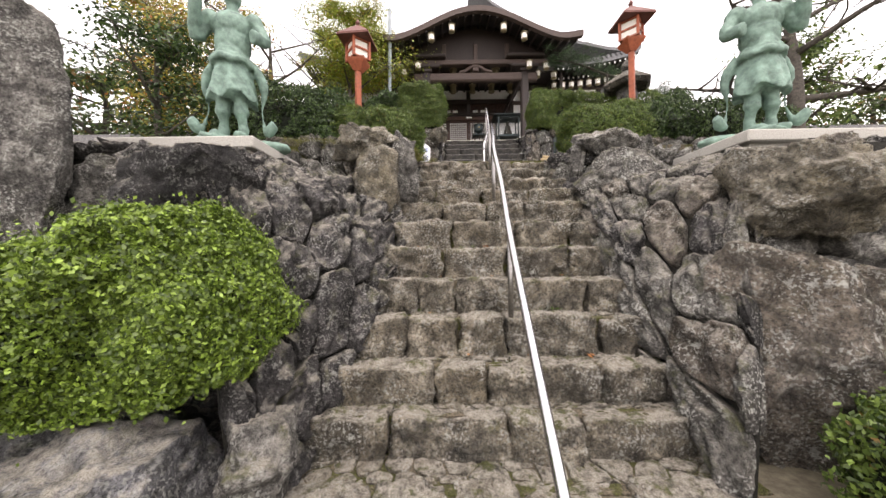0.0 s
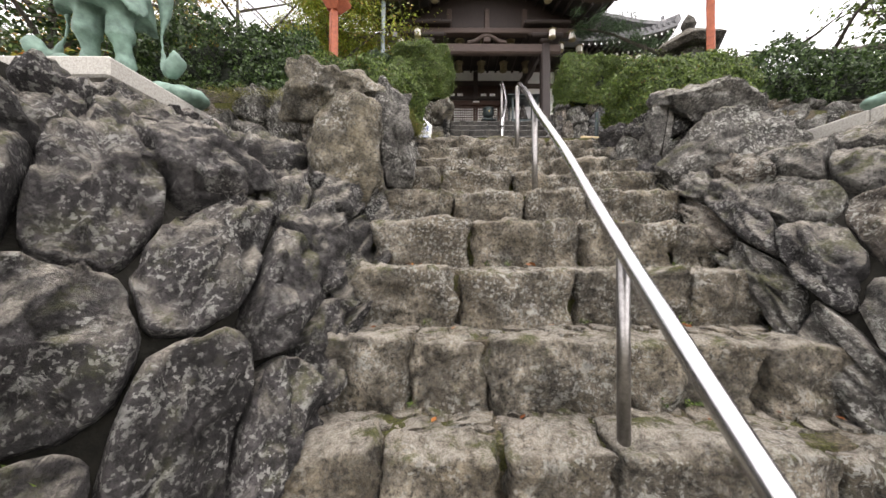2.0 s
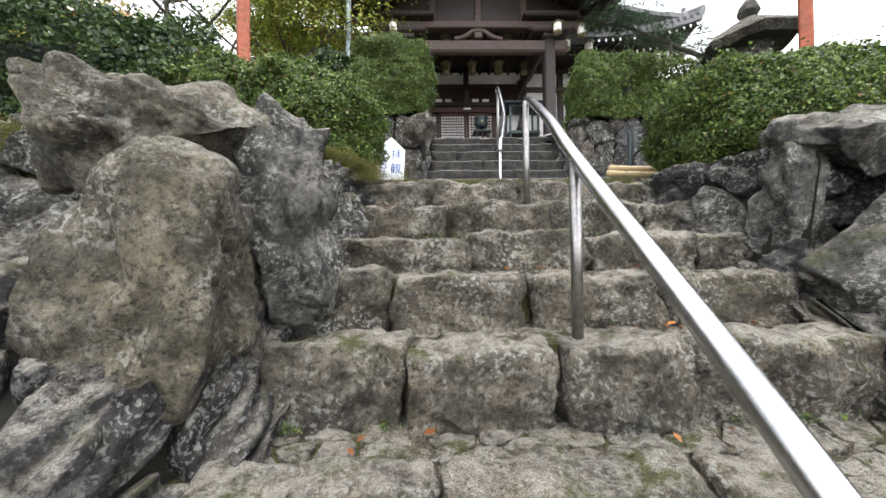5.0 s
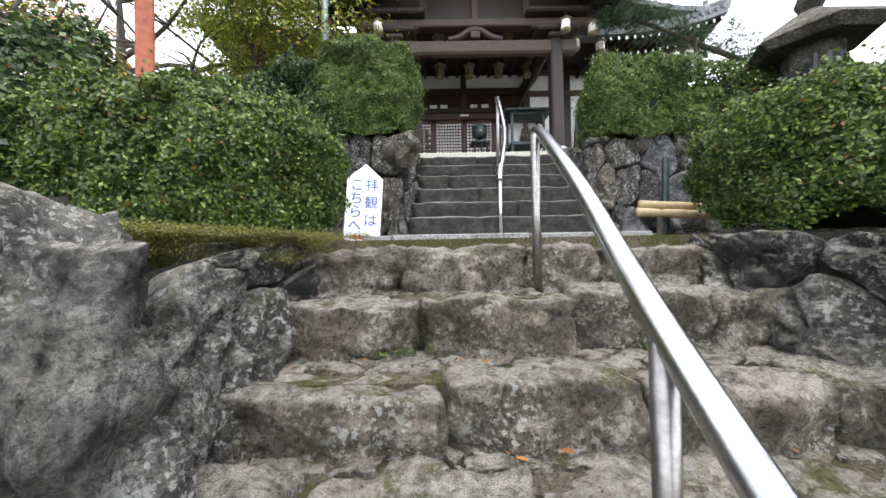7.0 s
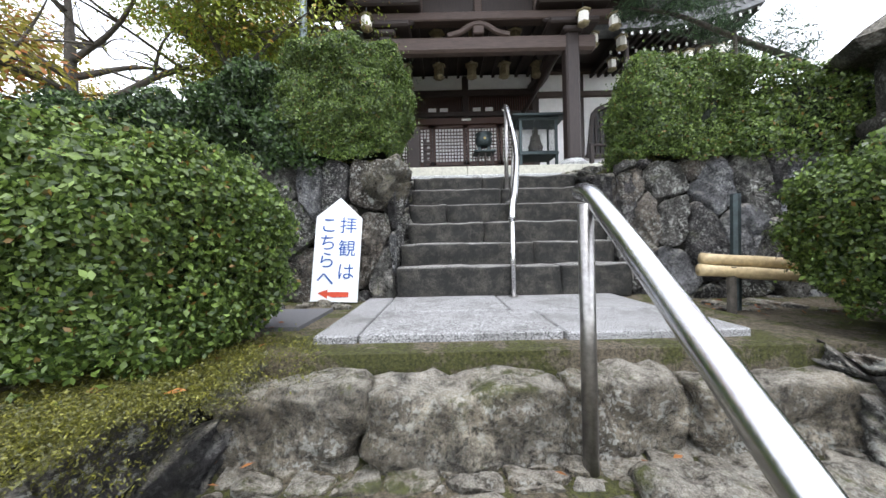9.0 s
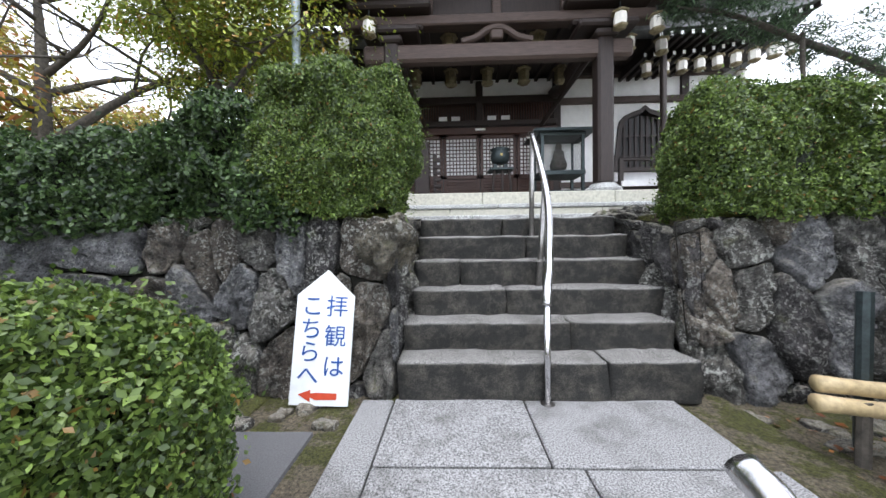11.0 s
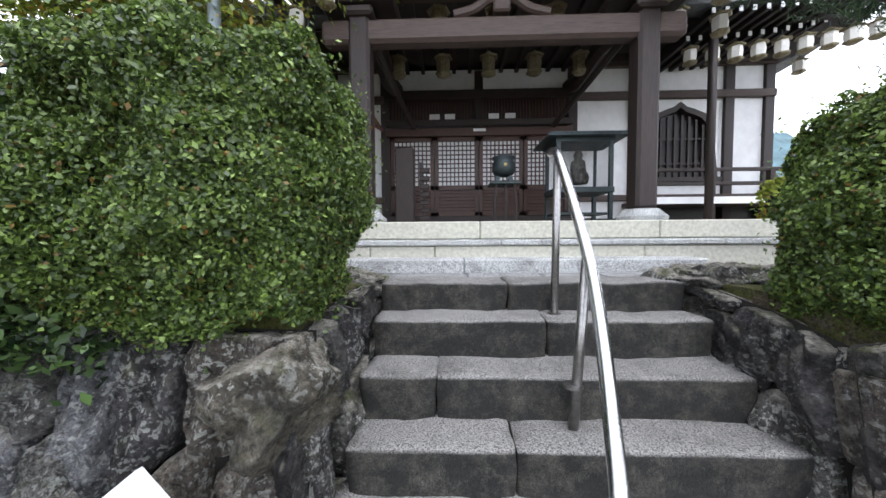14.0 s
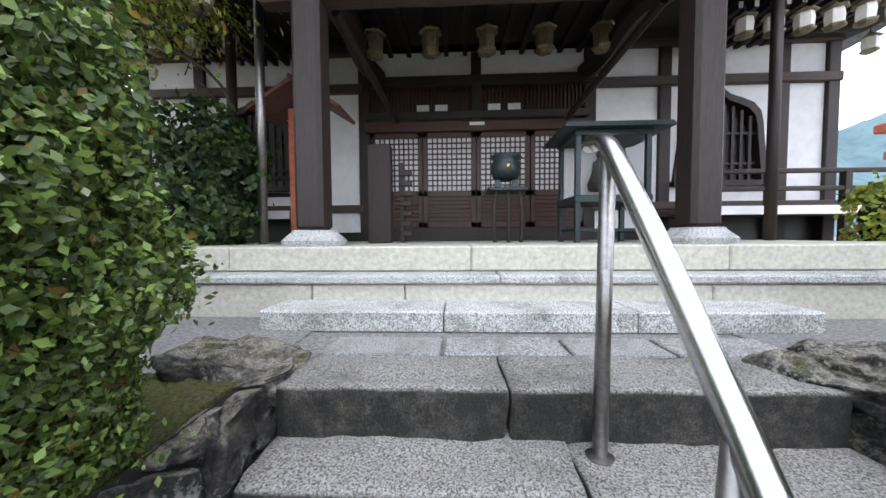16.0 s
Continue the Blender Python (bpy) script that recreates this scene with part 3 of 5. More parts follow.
LOWER = ((1.9, 0.25), (2.36, 0.54), (2.68, 0.83), (3.05, 1.18), (3.45, 1.53), (3.9, 1.90), (4.3, 2.26), (4.74, 2.59), (5.1, 2.88), (5.42, 3.11), (5.86, 3.39), (6.24, 3.63))
rs = random.Random(11)
for i, (y, z) in enumerate(LOWER):
    step = thing("stone_step", "rough-hewn grey stone step with moss and lichen", "step", "lower stair steps", at=(0.7, y, z))
    back = LOWER[i + 1][0] + 0.16 if i + 1 < len(LOWER) else 6.75
    x, end, j = along(SIDE_L, y) - 0.12, along(SIDE_R, y) + 0.15, 0
    height = z - LOWER[i - 1][1] + 0.10 if i else 0.4
    while x < end - 0.15:
        w = min(rs.uniform(0.42, 0.95), end - x)
        if end - x - w < 0.3:
            w = end - x
        dy = rs.uniform(-0.05, 0.03)
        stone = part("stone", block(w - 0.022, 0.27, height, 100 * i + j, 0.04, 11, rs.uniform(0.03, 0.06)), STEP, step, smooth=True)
        stone.location = (x + w / 2 - 0.7, dy + 0.115, rs.uniform(-0.03, 0.02))
        stone.rotation_euler = (rs.uniform(-0.03, 0.03), 0, rs.uniform(-0.05, 0.05))
        x += w
        j += 1
    fill = box(along(SIDE_L, y) - 0.3 - 0.7, end - 0.7 + 0.15, 0.12, back - y, -0.4, -0.035)
    part("packing", fill, MOSSDIRT, step, "dirt and moss between stones")
    left = along(SIDE_L, y)
    for k, poly in enumerate(cells(end - left, back - y - 0.2, 0.13, 900 + i, 1.7, 0.15)):
        flag = fitted_stone(poly, lambda u, v, h: Vector((left + u - 0.7, 0.215 + v, -0.03 + h)), 50 * i + k, 0.04, 0.007, 0.022, 0.014, 18)
        part("flagstone", flag, STEP, step, smooth=True)

# landing of sawn slabs
for k, (x0, x1, y0, y1) in enumerate(((-0.22, 0.0, 6.62, 7.86), (0.012, 1.05, 6.62, 7.18), (1.062, 1.98, 6.60, 7.18), (0.012, 0.9, 7.2, 7.87), (0.912, 1.93, 7.2, 7.87))):
    tagged(part("paving_slab", box(x0, x1, y0, y1, 3.6, 3.75 + 0.004 * (k % 2), 0.008), SLAB), "flat grey granite paving slab on the landing", "slab", "landing slabs")

# ---- upper steps ----
UPPER = ((7.84, 4.02), (8.10, 4.23), (8.36, 4.45), (8.62, 4.68), (8.92, 4.91), (9.18, 5.11))
for i, (y, z) in enumerate(UPPER):
    step = thing("granite_step", "granite step with stained, shade-darkened risers and a pale speckled tread", "step", "upper stair steps", at=(1.15, y, z))
    x0, x1 = (0.03, 2.12) if i < 2 else (0.08, 2.2)
    cutsx = [x0, x0 + (0.45, 1.3, 0.8, 0.42, 1.1, 0.9)[i], x1]
    if i == 0:
        cutsx = [0.03, 1.5, 2.12]
    for a, b in zip(cutsx, cutsx[1:]):
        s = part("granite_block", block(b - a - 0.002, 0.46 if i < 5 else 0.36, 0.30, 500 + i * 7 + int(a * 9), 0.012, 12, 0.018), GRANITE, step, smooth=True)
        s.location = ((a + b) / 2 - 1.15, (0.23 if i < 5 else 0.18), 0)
for k, x0 in enumerate((0.1, 0.72, 1.36, 1.86)):
    x1 = (0.70, 1.34, 1.84, 2.42)[k]
    tagged(part("paving_slab", box(x0, x1, 9.55, 9.82, 5.0, 5.10 + 0.004 * (k % 2), 0.008), SLAB), "pale worn granite slab at the head of the steps", "slab", "head slabs")

# ---- temple platform ----
def course(name, label, spans, y0, y1, z0, z1, mat):
    base = thing(name, label, "platform", kind="structure")
    for a, b in zip(spans, spans[1:]):
        part("stone", box(a + 0.003, b - 0.003, y0, y1, z0, z1, 0.012), mat, base)
    return base


course("stone_step_white", "pale granite step before the temple platform", (-0.5, 0.7, 1.9, 3.0), 9.98, 10.45, 5.07, 5.21, WHITEGRANITE)
course("platform_lower", "pale stone lower course of the temple platform", (-9, -5, -2.2, -0.3, 0.4, 2.6, 5.2, 9), 10.32, 10.75, 5.07, 5.33, PLATFORM)
course("platform_lip", "pale stone lip along the lower platform course", (-9, -4, -1.2, 1.1, 3.4, 6, 9), 10.29, 10.74, 5.334, 5.395, WHITEGRANITE)
course("platform_upper", "pale stone upper course of the temple platform", (-3.2, -1.1, 0.9, 2.9, 4.9), 10.55, 13.2, 5.40, 5.60, PLATFORM)
structure("platform_core", box(-9, 9, 10.76, 20, 5.09, 5.39), PLATFORM, "pale stone platform under the temple", "platform")
for x in (-0.50, 2.86):
    base = tagged(part("column_base", lathe([(0.27, 0), (0.28, 0.05), (0.20, 0.12), (0.19, 0.14)], 20, (x, 10.85, 5.60)), WHITEGRANITE), "round carved pale stone column base", "base", "column bases")
    column = bmesh.new()
    box(x - 0.125, x + 0.125, 10.72, 10.98, 5.74, 8.2, 0.035, column)
    tagged(part("porch_column", column, WOOD), "square dark weathered timber porch column", "column", "porch columns")

# ---- temple hall ----
WY = 13.3
hall = thing("temple_hall", "dark timber temple hall with white plaster walls and tiled roof", "temple", at=(0, 0, 0))


def hall_part(name, bm, mat, label="", smooth=False):
    return part(name, bm, mat, hall, label, smooth)


for x0, x1, z0, z1 in ((-4.5, -3.35, 6.15, 9.2), (-1.85, -0.65, 5.75, 9.2), (2.85, 4.2, 5.75, 9.2), (5.72, 6.6, 6.15, 9.2), (-3.35, -1.85, 7.92, 9.2), (4.2, 5.72, 7.92, 9.2), (-3.35, -1.85, 6.15, 6.5), (4.2, 5.72, 6.15, 6.5), (-0.65, 2.85, 8.22, 9.2)):
    hall_part("plaster_wall", box(x0, x1, WY, WY + 0.2, z0, z1), PLASTER, "white plaster wall panel")
for s, x in ((-1, -4.5), (1, 6.6)):
    hall_part("side_wall", box(x - 0.1, x + 0.1, WY + 0.2, WY + 9, 5.5, 9.2), PLASTER, "white plaster side wall")
hall_part("back_wall", box(-4.5, 6.6, WY + 9, WY + 9.2, 5.5, 9.2), PLASTER)
for x in (-4.5, -3.5, -1.75, -0.72, 2.92, 4.08, 5.86, 6.6):
    hall_part("post", box(x - 0.09, x + 0.09, WY - 0.06, WY + 0.1, 5.39, 9.2, 0.01), WOOD)
for z, h in ((6.08, 0.12), (8.02, 0.14), (8.62, 0.16)):
    for a, b in ((-4.6, -0.75), (2.95, 6.7)):
        hall_part("rail_beam", box(a, b, WY - 0.09, WY + 0.05, z, z + h, 0.01), BEAM)
# black sheets put the shade below the veranda floor into colour
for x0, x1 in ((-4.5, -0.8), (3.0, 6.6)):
    hall_part("underfloor_shade", box(x0, x1, WY + 0.1, WY + 0.2, 5.39, 6.1), BLACK, "black sheet standing in for the shade under the veranda")

# door wall
for a, b, z0, z1, m in ((-0.7, 2.9, 7.36, 7.52, DOORWOOD), (-0.7, 2.9, 7.56, 7.68, WOOD), (-0.7, 2.9, 8.08, 8.24, WOOD), (-0.7, 2.9, 5.60, 5.82, WOOD)):
    hall_part("lintel", box(a, b, WY - 0.12, WY + 0.1, z0, z1, 0.01), m)
# black board in place of the unlit room behind the transom
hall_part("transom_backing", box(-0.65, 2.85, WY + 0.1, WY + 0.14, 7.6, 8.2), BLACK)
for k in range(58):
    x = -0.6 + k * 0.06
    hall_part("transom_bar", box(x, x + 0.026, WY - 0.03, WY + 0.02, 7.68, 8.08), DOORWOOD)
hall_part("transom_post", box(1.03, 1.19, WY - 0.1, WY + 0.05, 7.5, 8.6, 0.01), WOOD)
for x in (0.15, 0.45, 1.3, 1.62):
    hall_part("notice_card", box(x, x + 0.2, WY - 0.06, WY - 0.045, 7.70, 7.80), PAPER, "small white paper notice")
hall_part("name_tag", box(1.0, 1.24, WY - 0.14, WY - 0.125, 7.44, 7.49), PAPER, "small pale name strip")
# unseen black board, added to keep light out of the door gaps
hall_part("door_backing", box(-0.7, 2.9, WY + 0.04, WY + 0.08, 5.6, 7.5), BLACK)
for d in range(4):
    x0 = -0.62 + d * 0.87
    x1 = x0 + 0.85
    door = hall_part("lattice_door", box(x0, x1, WY + 0.0, WY + 0.02, 6.40, 7.34), PAPER, "white paper behind a dark lattice")
    for a, b, z0, z1 in ((x0, x0 + 0.07, 5.82, 7.36), (x1 - 0.07, x1, 5.82, 7.36), (x0, x1, 6.33, 6.42), (x0, x1, 7.28, 7.36), (x0, x1, 5.82, 5.9)):
        part("frame", box(a, b, WY - 0.05, WY - 0.002, z0, z1), DOORWOOD, door)
    part("lower_panel", box(x0, x1, WY - 0.02, WY, 5.84, 6.38), DOORWOOD, door)
    for k in range(6):
        z = 5.92 + k * 0.068
        part("slat", box(x0 + 0.07, x1 - 0.07, WY - 0.04, WY - 0.02, z, z + 0.045, 0.006), DOORWOOD, door)
    for k in range(1, 9):
        x = x0 + 0.07 + k * 0.079
        part("bar", box(x - 0.010, x + 0.010, WY - 0.035, WY - 0.003, 6.42, 7.28), DOORWOOD, door)
    for k in range(1, 10):
        z = 6.42 + k * 0.086
        part("cross_bar", box(x0 + 0.07, x1 - 0.07, WY - 0.03, WY - 0.004, z - 0.009, z + 0.009), DOORWOOD, door)


def bell_window(name, xc):
    """A flame-headed temple window: dark frame, vertical bars."""
    # black backing stands in for the dark room behind the bars
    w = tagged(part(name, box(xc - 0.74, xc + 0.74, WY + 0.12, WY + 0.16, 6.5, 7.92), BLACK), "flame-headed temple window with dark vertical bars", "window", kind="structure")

    def outline(k):
        half = [(0.62, 0.0), (0.56, 0.55), (0.53, 0.85), (0.50, 1.0), (0.40, 1.12), (0.22, 1.2), (0.10, 1.24), (0.0, 1.33)]
        pts = [(xc + a * k, 6.52 + b * (1 + (k - 1) * 0.5)) for a, b in half] + [(xc - a * k, 6.52 + b * (1 + (k - 1) * 0.5)) for a, b in half[-2::-1]]
        return pts
    inner, outer = outline(1.0), outline(1.16)
    bm = bmesh.new()
    for y in (WY - 0.06,):
        vi = [bm.verts.new((a, y, b)) for a, b in inner]
        vo = [bm.verts.new((a, y, b)) for a, b in outer]
        for k in range(len(vi) - 1):
            bm.faces.new((vi[k], vo[k], vo[k + 1], vi[k + 1]))
    ext = bmesh.ops.extrude_face_region(bm, geom=bm.faces[:])
    bmesh.ops.translate(bm, verts=[v for v in ext["geom"] if isinstance(v, bmesh.types.BMVert)], vec=(0, 0.14, 0))
    bmesh.ops.recalc_face_normals(bm, faces=bm.faces[:])
    part("window_frame", bm, WOOD, w)
    out = outline(1.14)
    bm = bmesh.new()  # plaster round the head
    top = [(a, b) for a, b in out]
    vs = [bm.verts.new((a, WY - 0.0, b)) for a, b in top]
    us = [bm.verts.new((xc + (0.76 if a > xc else -0.76) if abs(a - xc) > 0.45 else a, WY - 0.0, 7.925 if b > 7.5 else b)) for a, b in top]
    for k in range(len(vs) - 1):
        try:
            bm.faces.new((vs[k], us[k], us[k + 1], vs[k + 1]))
        except ValueError:
            pass
    ext = bmesh.ops.extrude_face_region(bm, geom=bm.faces[:])
    bmesh.ops.translate(bm, verts=[v for v in ext["geom"] if isinstance(v, bmesh.types.BMVert)], vec=(0, 0.1, 0))
    bmesh.ops.recalc_face_normals(bm, faces=bm.faces[:])
    part("surround", bm, PLASTER, w)
    for k in range(8):
        x = xc - 0.46 + k * 0.131
        h = 7.72 - abs(x - xc) ** 2 * 0.9
        part("bar", box(x - 0.022, x + 0.022, WY - 0.02, WY + 0.03, 6.5, h), WOOD, w)
    for z in (6.78, 7.25):
        part("cross_bar", box(xc - 0.55, xc + 0.55, WY - 0.01, WY + 0.02, z, z + 0.035), WOOD, w)
    part("sill", box(xc - 0.75, xc + 0.75, WY - 0.12, WY, 6.44, 6.52), WOOD, w)


bell_window("window_1", -2.6)
bell_window("window_2", 4.95)
# veranda on both sides
for x0, x1 in ((-5.2, -1.5), (3.9, 9.5)):
    ver = thing("veranda", "timber veranda with a pale edge and low rail", "veranda", "verandas", at=(x0, 12.3, 5.39))
    part("deck", box(0, x1 - x0, 0, 1.0, 0.56, 0.64), BEAM, ver)
    part("edge_board", box(0, x1 - x0, -0.04, 0, 0.54, 0.65), PLASTER, ver, "white-painted edge board")
    for z in (0.85, 1.08):
        part("hand_rail", box(0, x1 - x0, 0.06, 0.12, z, z + 0.06, 0.01), WOOD, ver)
    n = int((x1 - x0) / 0.95)
    for k in range(n + 1):
        part("post", box(k * 0.95, k * 0.95 + 0.08, 0.05, 0.13, 0.0, 1.1), WOOD, ver)

# porch beams and brackets
hall_part("porch_beam", box(-0.95, 3.3, 10.745, 10.955, 7.72, 8.0, 0.04), BEAM, "thick weathered tie beam with a carved lower edge")
hall_part("porch_beam_upper", box(-1.3, 3.65, 10.74, 10.96, 8.28, 8.44, 0.02), BEAM)
for x in (-0.5, 2.86):
    for k, (w, z) in enumerate(((0.36, 8.0), (0.9, 8.12), (1.3, 8.45))):
        hall_part("bracket", box(x - w / 2, x + w / 2, 10.66 - 0.05 * k, 11.04 + 0.05 * k, z, z + 0.11, 0.03), WOOD)
    for dx in (-0.42, 0, 0.42):
        hall_part("bearing_block", box(x + dx - 0.1, x + dx + 0.1, 10.75, 10.95, 8.232, 8.442, 0.03), WOOD)
    hall_part("rainbow_beam", tube(smooth_line([(x, 11.0, 8.0), (x, 11.8, 8.22), (x, 12.6, 8.15), (x, 13.3, 8.3)], 5), 0.14, 8), WOOD)
    sgn = -1 if x < 1 else 1
    hall_part("brace", tube([(x - sgn * 0.1, 11.2, 7.9), (x - sgn * 0.35, 13.1, 7.5)], 0.05, 6), WOOD)
strut = bmesh.new()
arch = smooth_line([(0.62, 10.80, 8.03), (0.85, 10.80, 8.09), (1.02, 10.80, 8.2), (1.18, 10.80, 8.24), (1.34, 10.80, 8.2), (1.51, 10.80, 8.09), (1.74, 10.80, 8.03)], 4)
tube(arch, 0.055, 8, strut)
box(1.08, 1.28, 10.76, 10.92, 8.05, 8.2, 0.02, strut)
hall_part("frog_leg_strut", strut, BEAM, "carved frog-leg strut")
hall_part("porch_ceiling", box(-0.7, 3.05, 11.0, 13.3, 8.66, 8.72), RAFTER)
for k in range(13):
    x = -0.6 + k * 0.3
    hall_part("ceiling_joist", box(x, x + 0.07, 11.0, 13.28, 8.58, 8.66), WOOD)


def eave_z(x, mid=1.18, half=3.3, low=8.42, rise=0.95):
    t = min(1.0, abs(x - mid) / half)
    return low + rise * (0.5 + 0.5 * math.cos(math.pi * min(1, t * 1.08))) + 0.12 * max(0, t - 0.8) / 0.2


def roof_sheet(name, fn, us, vs, thick, mat, label=""):
    bm = bmesh.new()
    grid = [[bm.verts.new(fn(u, v)) for v in vs] for u in us]
    for a, b in zip(grid, grid[1:]):
        for k in range(len(vs) - 1):
            bm.faces.new((a[k], b[k], b[k + 1], a[k + 1]))
    ext = bmesh.ops.extrude_face_region(bm, geom=bm.faces[:])
    bmesh.ops.translate(bm, verts=[v for v in ext["geom"] if isinstance(v, bmesh.types.BMVert)], vec=(0, 0, thick))
    bmesh.ops.recalc_face_normals(bm, faces=bm.faces[:])
    return hall_part(name, bm, mat, label)


# porch roof with its bowed eave
UX = [1.18 - 3.3 + 6.6 * k / 28 for k in range(29)]
roof_sheet("porch_roof", lambda u, v: (u, 9.9 + 4.6 * v, eave_z(u) + 0.14 + 1.5 * v * v + 0.9 * v), UX, [k / 6 for k in range(7)], 0.16, RAFTER, "bark-dark curved porch roof")
roof_sheet("porch_eave_board", lambda u, v: (u, 9.82 + 0.16 * v, eave_z(u) + 0.06), UX, [0, 1], 0.17, BEAM, "bowed timber eave board")
for k in range(26):
    x = 1.18 - 3.15 + 6.3 * k / 25
    hall_part("rafter", tube([(x, 9.95, eave_z(x) + 0.04), (x, 12.0, eave_z(x) + 0.45)], 0.04, 4), WOOD)

tym = bmesh.new()
lo = [tym.verts.new((u, 10.86, 8.42)) for u in UX]
hi = [tym.verts.new((u, 10.86, eave_z(u) + 0.33)) for u in UX]
for k in range(28):
    tym.faces.new((lo[k], lo[k + 1], hi[k + 1], hi[k]))
ext = bmesh.ops.extrude_face_region(tym, geom=tym.faces[:])
bmesh.ops.translate(tym, verts=[v for v in ext["geom"] if isinstance(v, bmesh.types.BMVert)], vec=(0, 0.05, 0))
bmesh.ops.recalc_face_normals(tym, faces=tym.faces[:])
hall_part("gable_board", tym, WOOD)
for x in (0.1, 1.18, 2.26):
    hall_part("gable_strut", box(x - 0.07, x + 0.07, 10.78, 10.858, 8.44, 9.0, 0.01), BEAM)

# main roof
EL, ER, EF, EZ = -5.4, 7.4, 11.75, 8.72


def main_z(x, v):
    t = abs((x - 1.0) / 6.4)
    return EZ + 0.55 * t ** 5 * (1 - v) + 1.2 * v + 3.2 * v * v


roof_sheet("main_roof", lambda u, v: (u + (0.6 - u) * 0.25 * v, EF + 6.6 * v, main_z(u, v)), [EL + (ER - EL) * k / 30 for k in range(31)], [k / 8 for k in range(9)], 0.14, TILE, "grey clay-tiled hall roof")
roof_sheet("side_roof", lambda u, v: (ER - 6.2 * v, EF + 0.02 + u * 11 + (5 - u * 10) * 0.3 * v, main_z(ER, 0) - 0.55 * (1 - (2 * u - 1) ** 4) * (1 - v) + 1.2 * v + 2.6 * v * v - 0.02), [k / 12 for k in range(13)], [k / 6 for k in range(7)], 0.12, TILE)
tiles = bmesh.new()
for k in range(72):
    x = EL + 0.1 + (ER - EL - 0.2) * k / 71
    if -1.9 < x < 4.2:
        continue
    line = [(x + (0.6 - x) * 0.25 * v, EF - 0.03 + 6.6 * v, main_z(x, v) + 0.16) for v in (0, 0.12, 0.3, 0.5, 0.75)]
    tube(line, 0.065, 6, tiles)
t_ob = hall_part("round_tiles", tiles, TILE, "rows of round grey roof tiles")
t_ob["kind"] = "stuff"
for row, (dy, dz, n) in enumerate(((0.05, -0.06, 66), (0.55, -0.16, 66))):
    for k in range(n):
        x = EL + 0.12 + (ER - EL - 0.24) * k / (n - 1)
        if -1.9 < x < 4.2:
            continue
        z = main_z(x, 0) + dz
        rafter = hall_part("rafter", box(x - 0.03, x + 0.03, EF + dy, WY, z - 0.06, z + 0.03), RAFTER)
        part("rafter_tip", box(x - 0.026, x + 0.026, EF + dy - 0.008, EF + dy - 0.002, z - 0.052, z + 0.022), PLASTER, rafter, "white-painted rafter tip")
hall_part("eave_soffit", box(EL + 0.3, ER - 0.3, EF + 0.5, WY + 0.1, 8.80, 8.86), RAFTER)
hall_part("wall_plate", box(-4.7, 6.8, WY - 0.2, WY + 0.1, 8.66, 8.80), WOOD)
hall_part("ridge", box(-3.0, 4.2, 18.1, 18.6, 13.0, 13.7, 0.1), TILE)
ridge = bmesh.new()
tube([(ER, EF, EZ + 0.75), (6.6, 13.4, 9.9), (4.6, 16, 11.6)], [0.14, 0.13, 0.12], 8, ridge)
for k in range(4):
    lathe([(0.10, 0), (0.13, 0.08), (0.05, 0.2), (0.06, 0.3)], 8, (ER - 0.3 - k * 0.8, EF + 0.3 + k * 0.8, EZ + 0.72 + k * 0.5), ridge)
hall_part("corner_ridge", ridge, TILE, "corner ridge of stacked tiles")
for x in (-2.05, 4.55):
    tagged(part("drain_pipe", tube([(x, 12.0, 5.39), (x, 12.0, 8.7)], 0.06, 10), WOOD, smooth=True), "dark upright drain pipe from the eave", "pipe", "drain pipes")
tagged(part("metal_pole", tube([(-1.66, 9.95, 5.08), (-1.62, 9.95, 9.6)], 0.055, 12), PIPE, smooth=True), "tall grey-blue metal pole behind the hedge", "pole")
tagged(part("metal_pole", tube([(-1.45, 11.6, 5.39), (-1.42, 11.6, 9.2)], 0.05, 12), DARKSTEEL, smooth=True), "slim grey metal pole by the temple eave", "pole")


# ---- hanging lanterns ----
def lantern(name, body, label, s=1.0):
    root = thing(name, label, "lantern", name + "s")
    part("hanger", tube([(0, 0, 0), (0, 0, -0.10 * s)], 0.006, 5), IRON, root)
    part("cap", lathe([(0.02 * s, -0.09 * s), (0.06 * s, -0.13 * s), (0.13 * s, -0.16 * s), (0.12 * s, -0.175 * s)], 6), BRASS, root)
    part("body", lathe([(0.085 * s, -0.176 * s), (0.095 * s, -0.25 * s), (0.085 * s, -0.36 * s)], 6), body, root)
    part("foot", lathe([(0.11 * s, -0.361 * s), (0.10 * s, -0.385 * s), (0.05 * s, -0.41 * s)], 6), BRASS, root)
    return root


hang = lantern("eave_lantern", LANTERN, "small white hexagonal lantern hanging from the eave")
spots = [(-1.75, 11.2), (-1.3, 10.9), (-0.78, 10.5), (2.95, 10.5), (3.55, 10.6), (3.4, 11.1), (4.0, 11.2)]
first = True
for x, y in spots + [(-0.3, 9.95), (0.35, 9.95), (2.0, 9.95), (2.65, 9.95)]:
    m = pose(x, y, eave_z(x) + 0.02 if y < 10 else 8.36, 0, 0, random.uniform(0, 60))
    if first:
        hang.matrix_basis, first = m, False
    else:
        copy_thing(hang, m)
for k in range(9):
    copy_thing(hang, pose(4.35 + k * 0.33, 12.2 - 0.02 * k, 8.50 + 0.02 * k * k / 5, 0, 0, 11 * k))
for k in range(6):
    copy_thing(hang, pose(-2.2 - k * 0.5, 12.2, 8.50 + 0.02 * k * k / 5, 0, 0, 13 * k))
for k in range(3):
    copy_thing(hang, pose(ER - 0.25, 12.5 + k * 0.8, 8.95 - 0.1 * k, 0, 0, 17 * k))
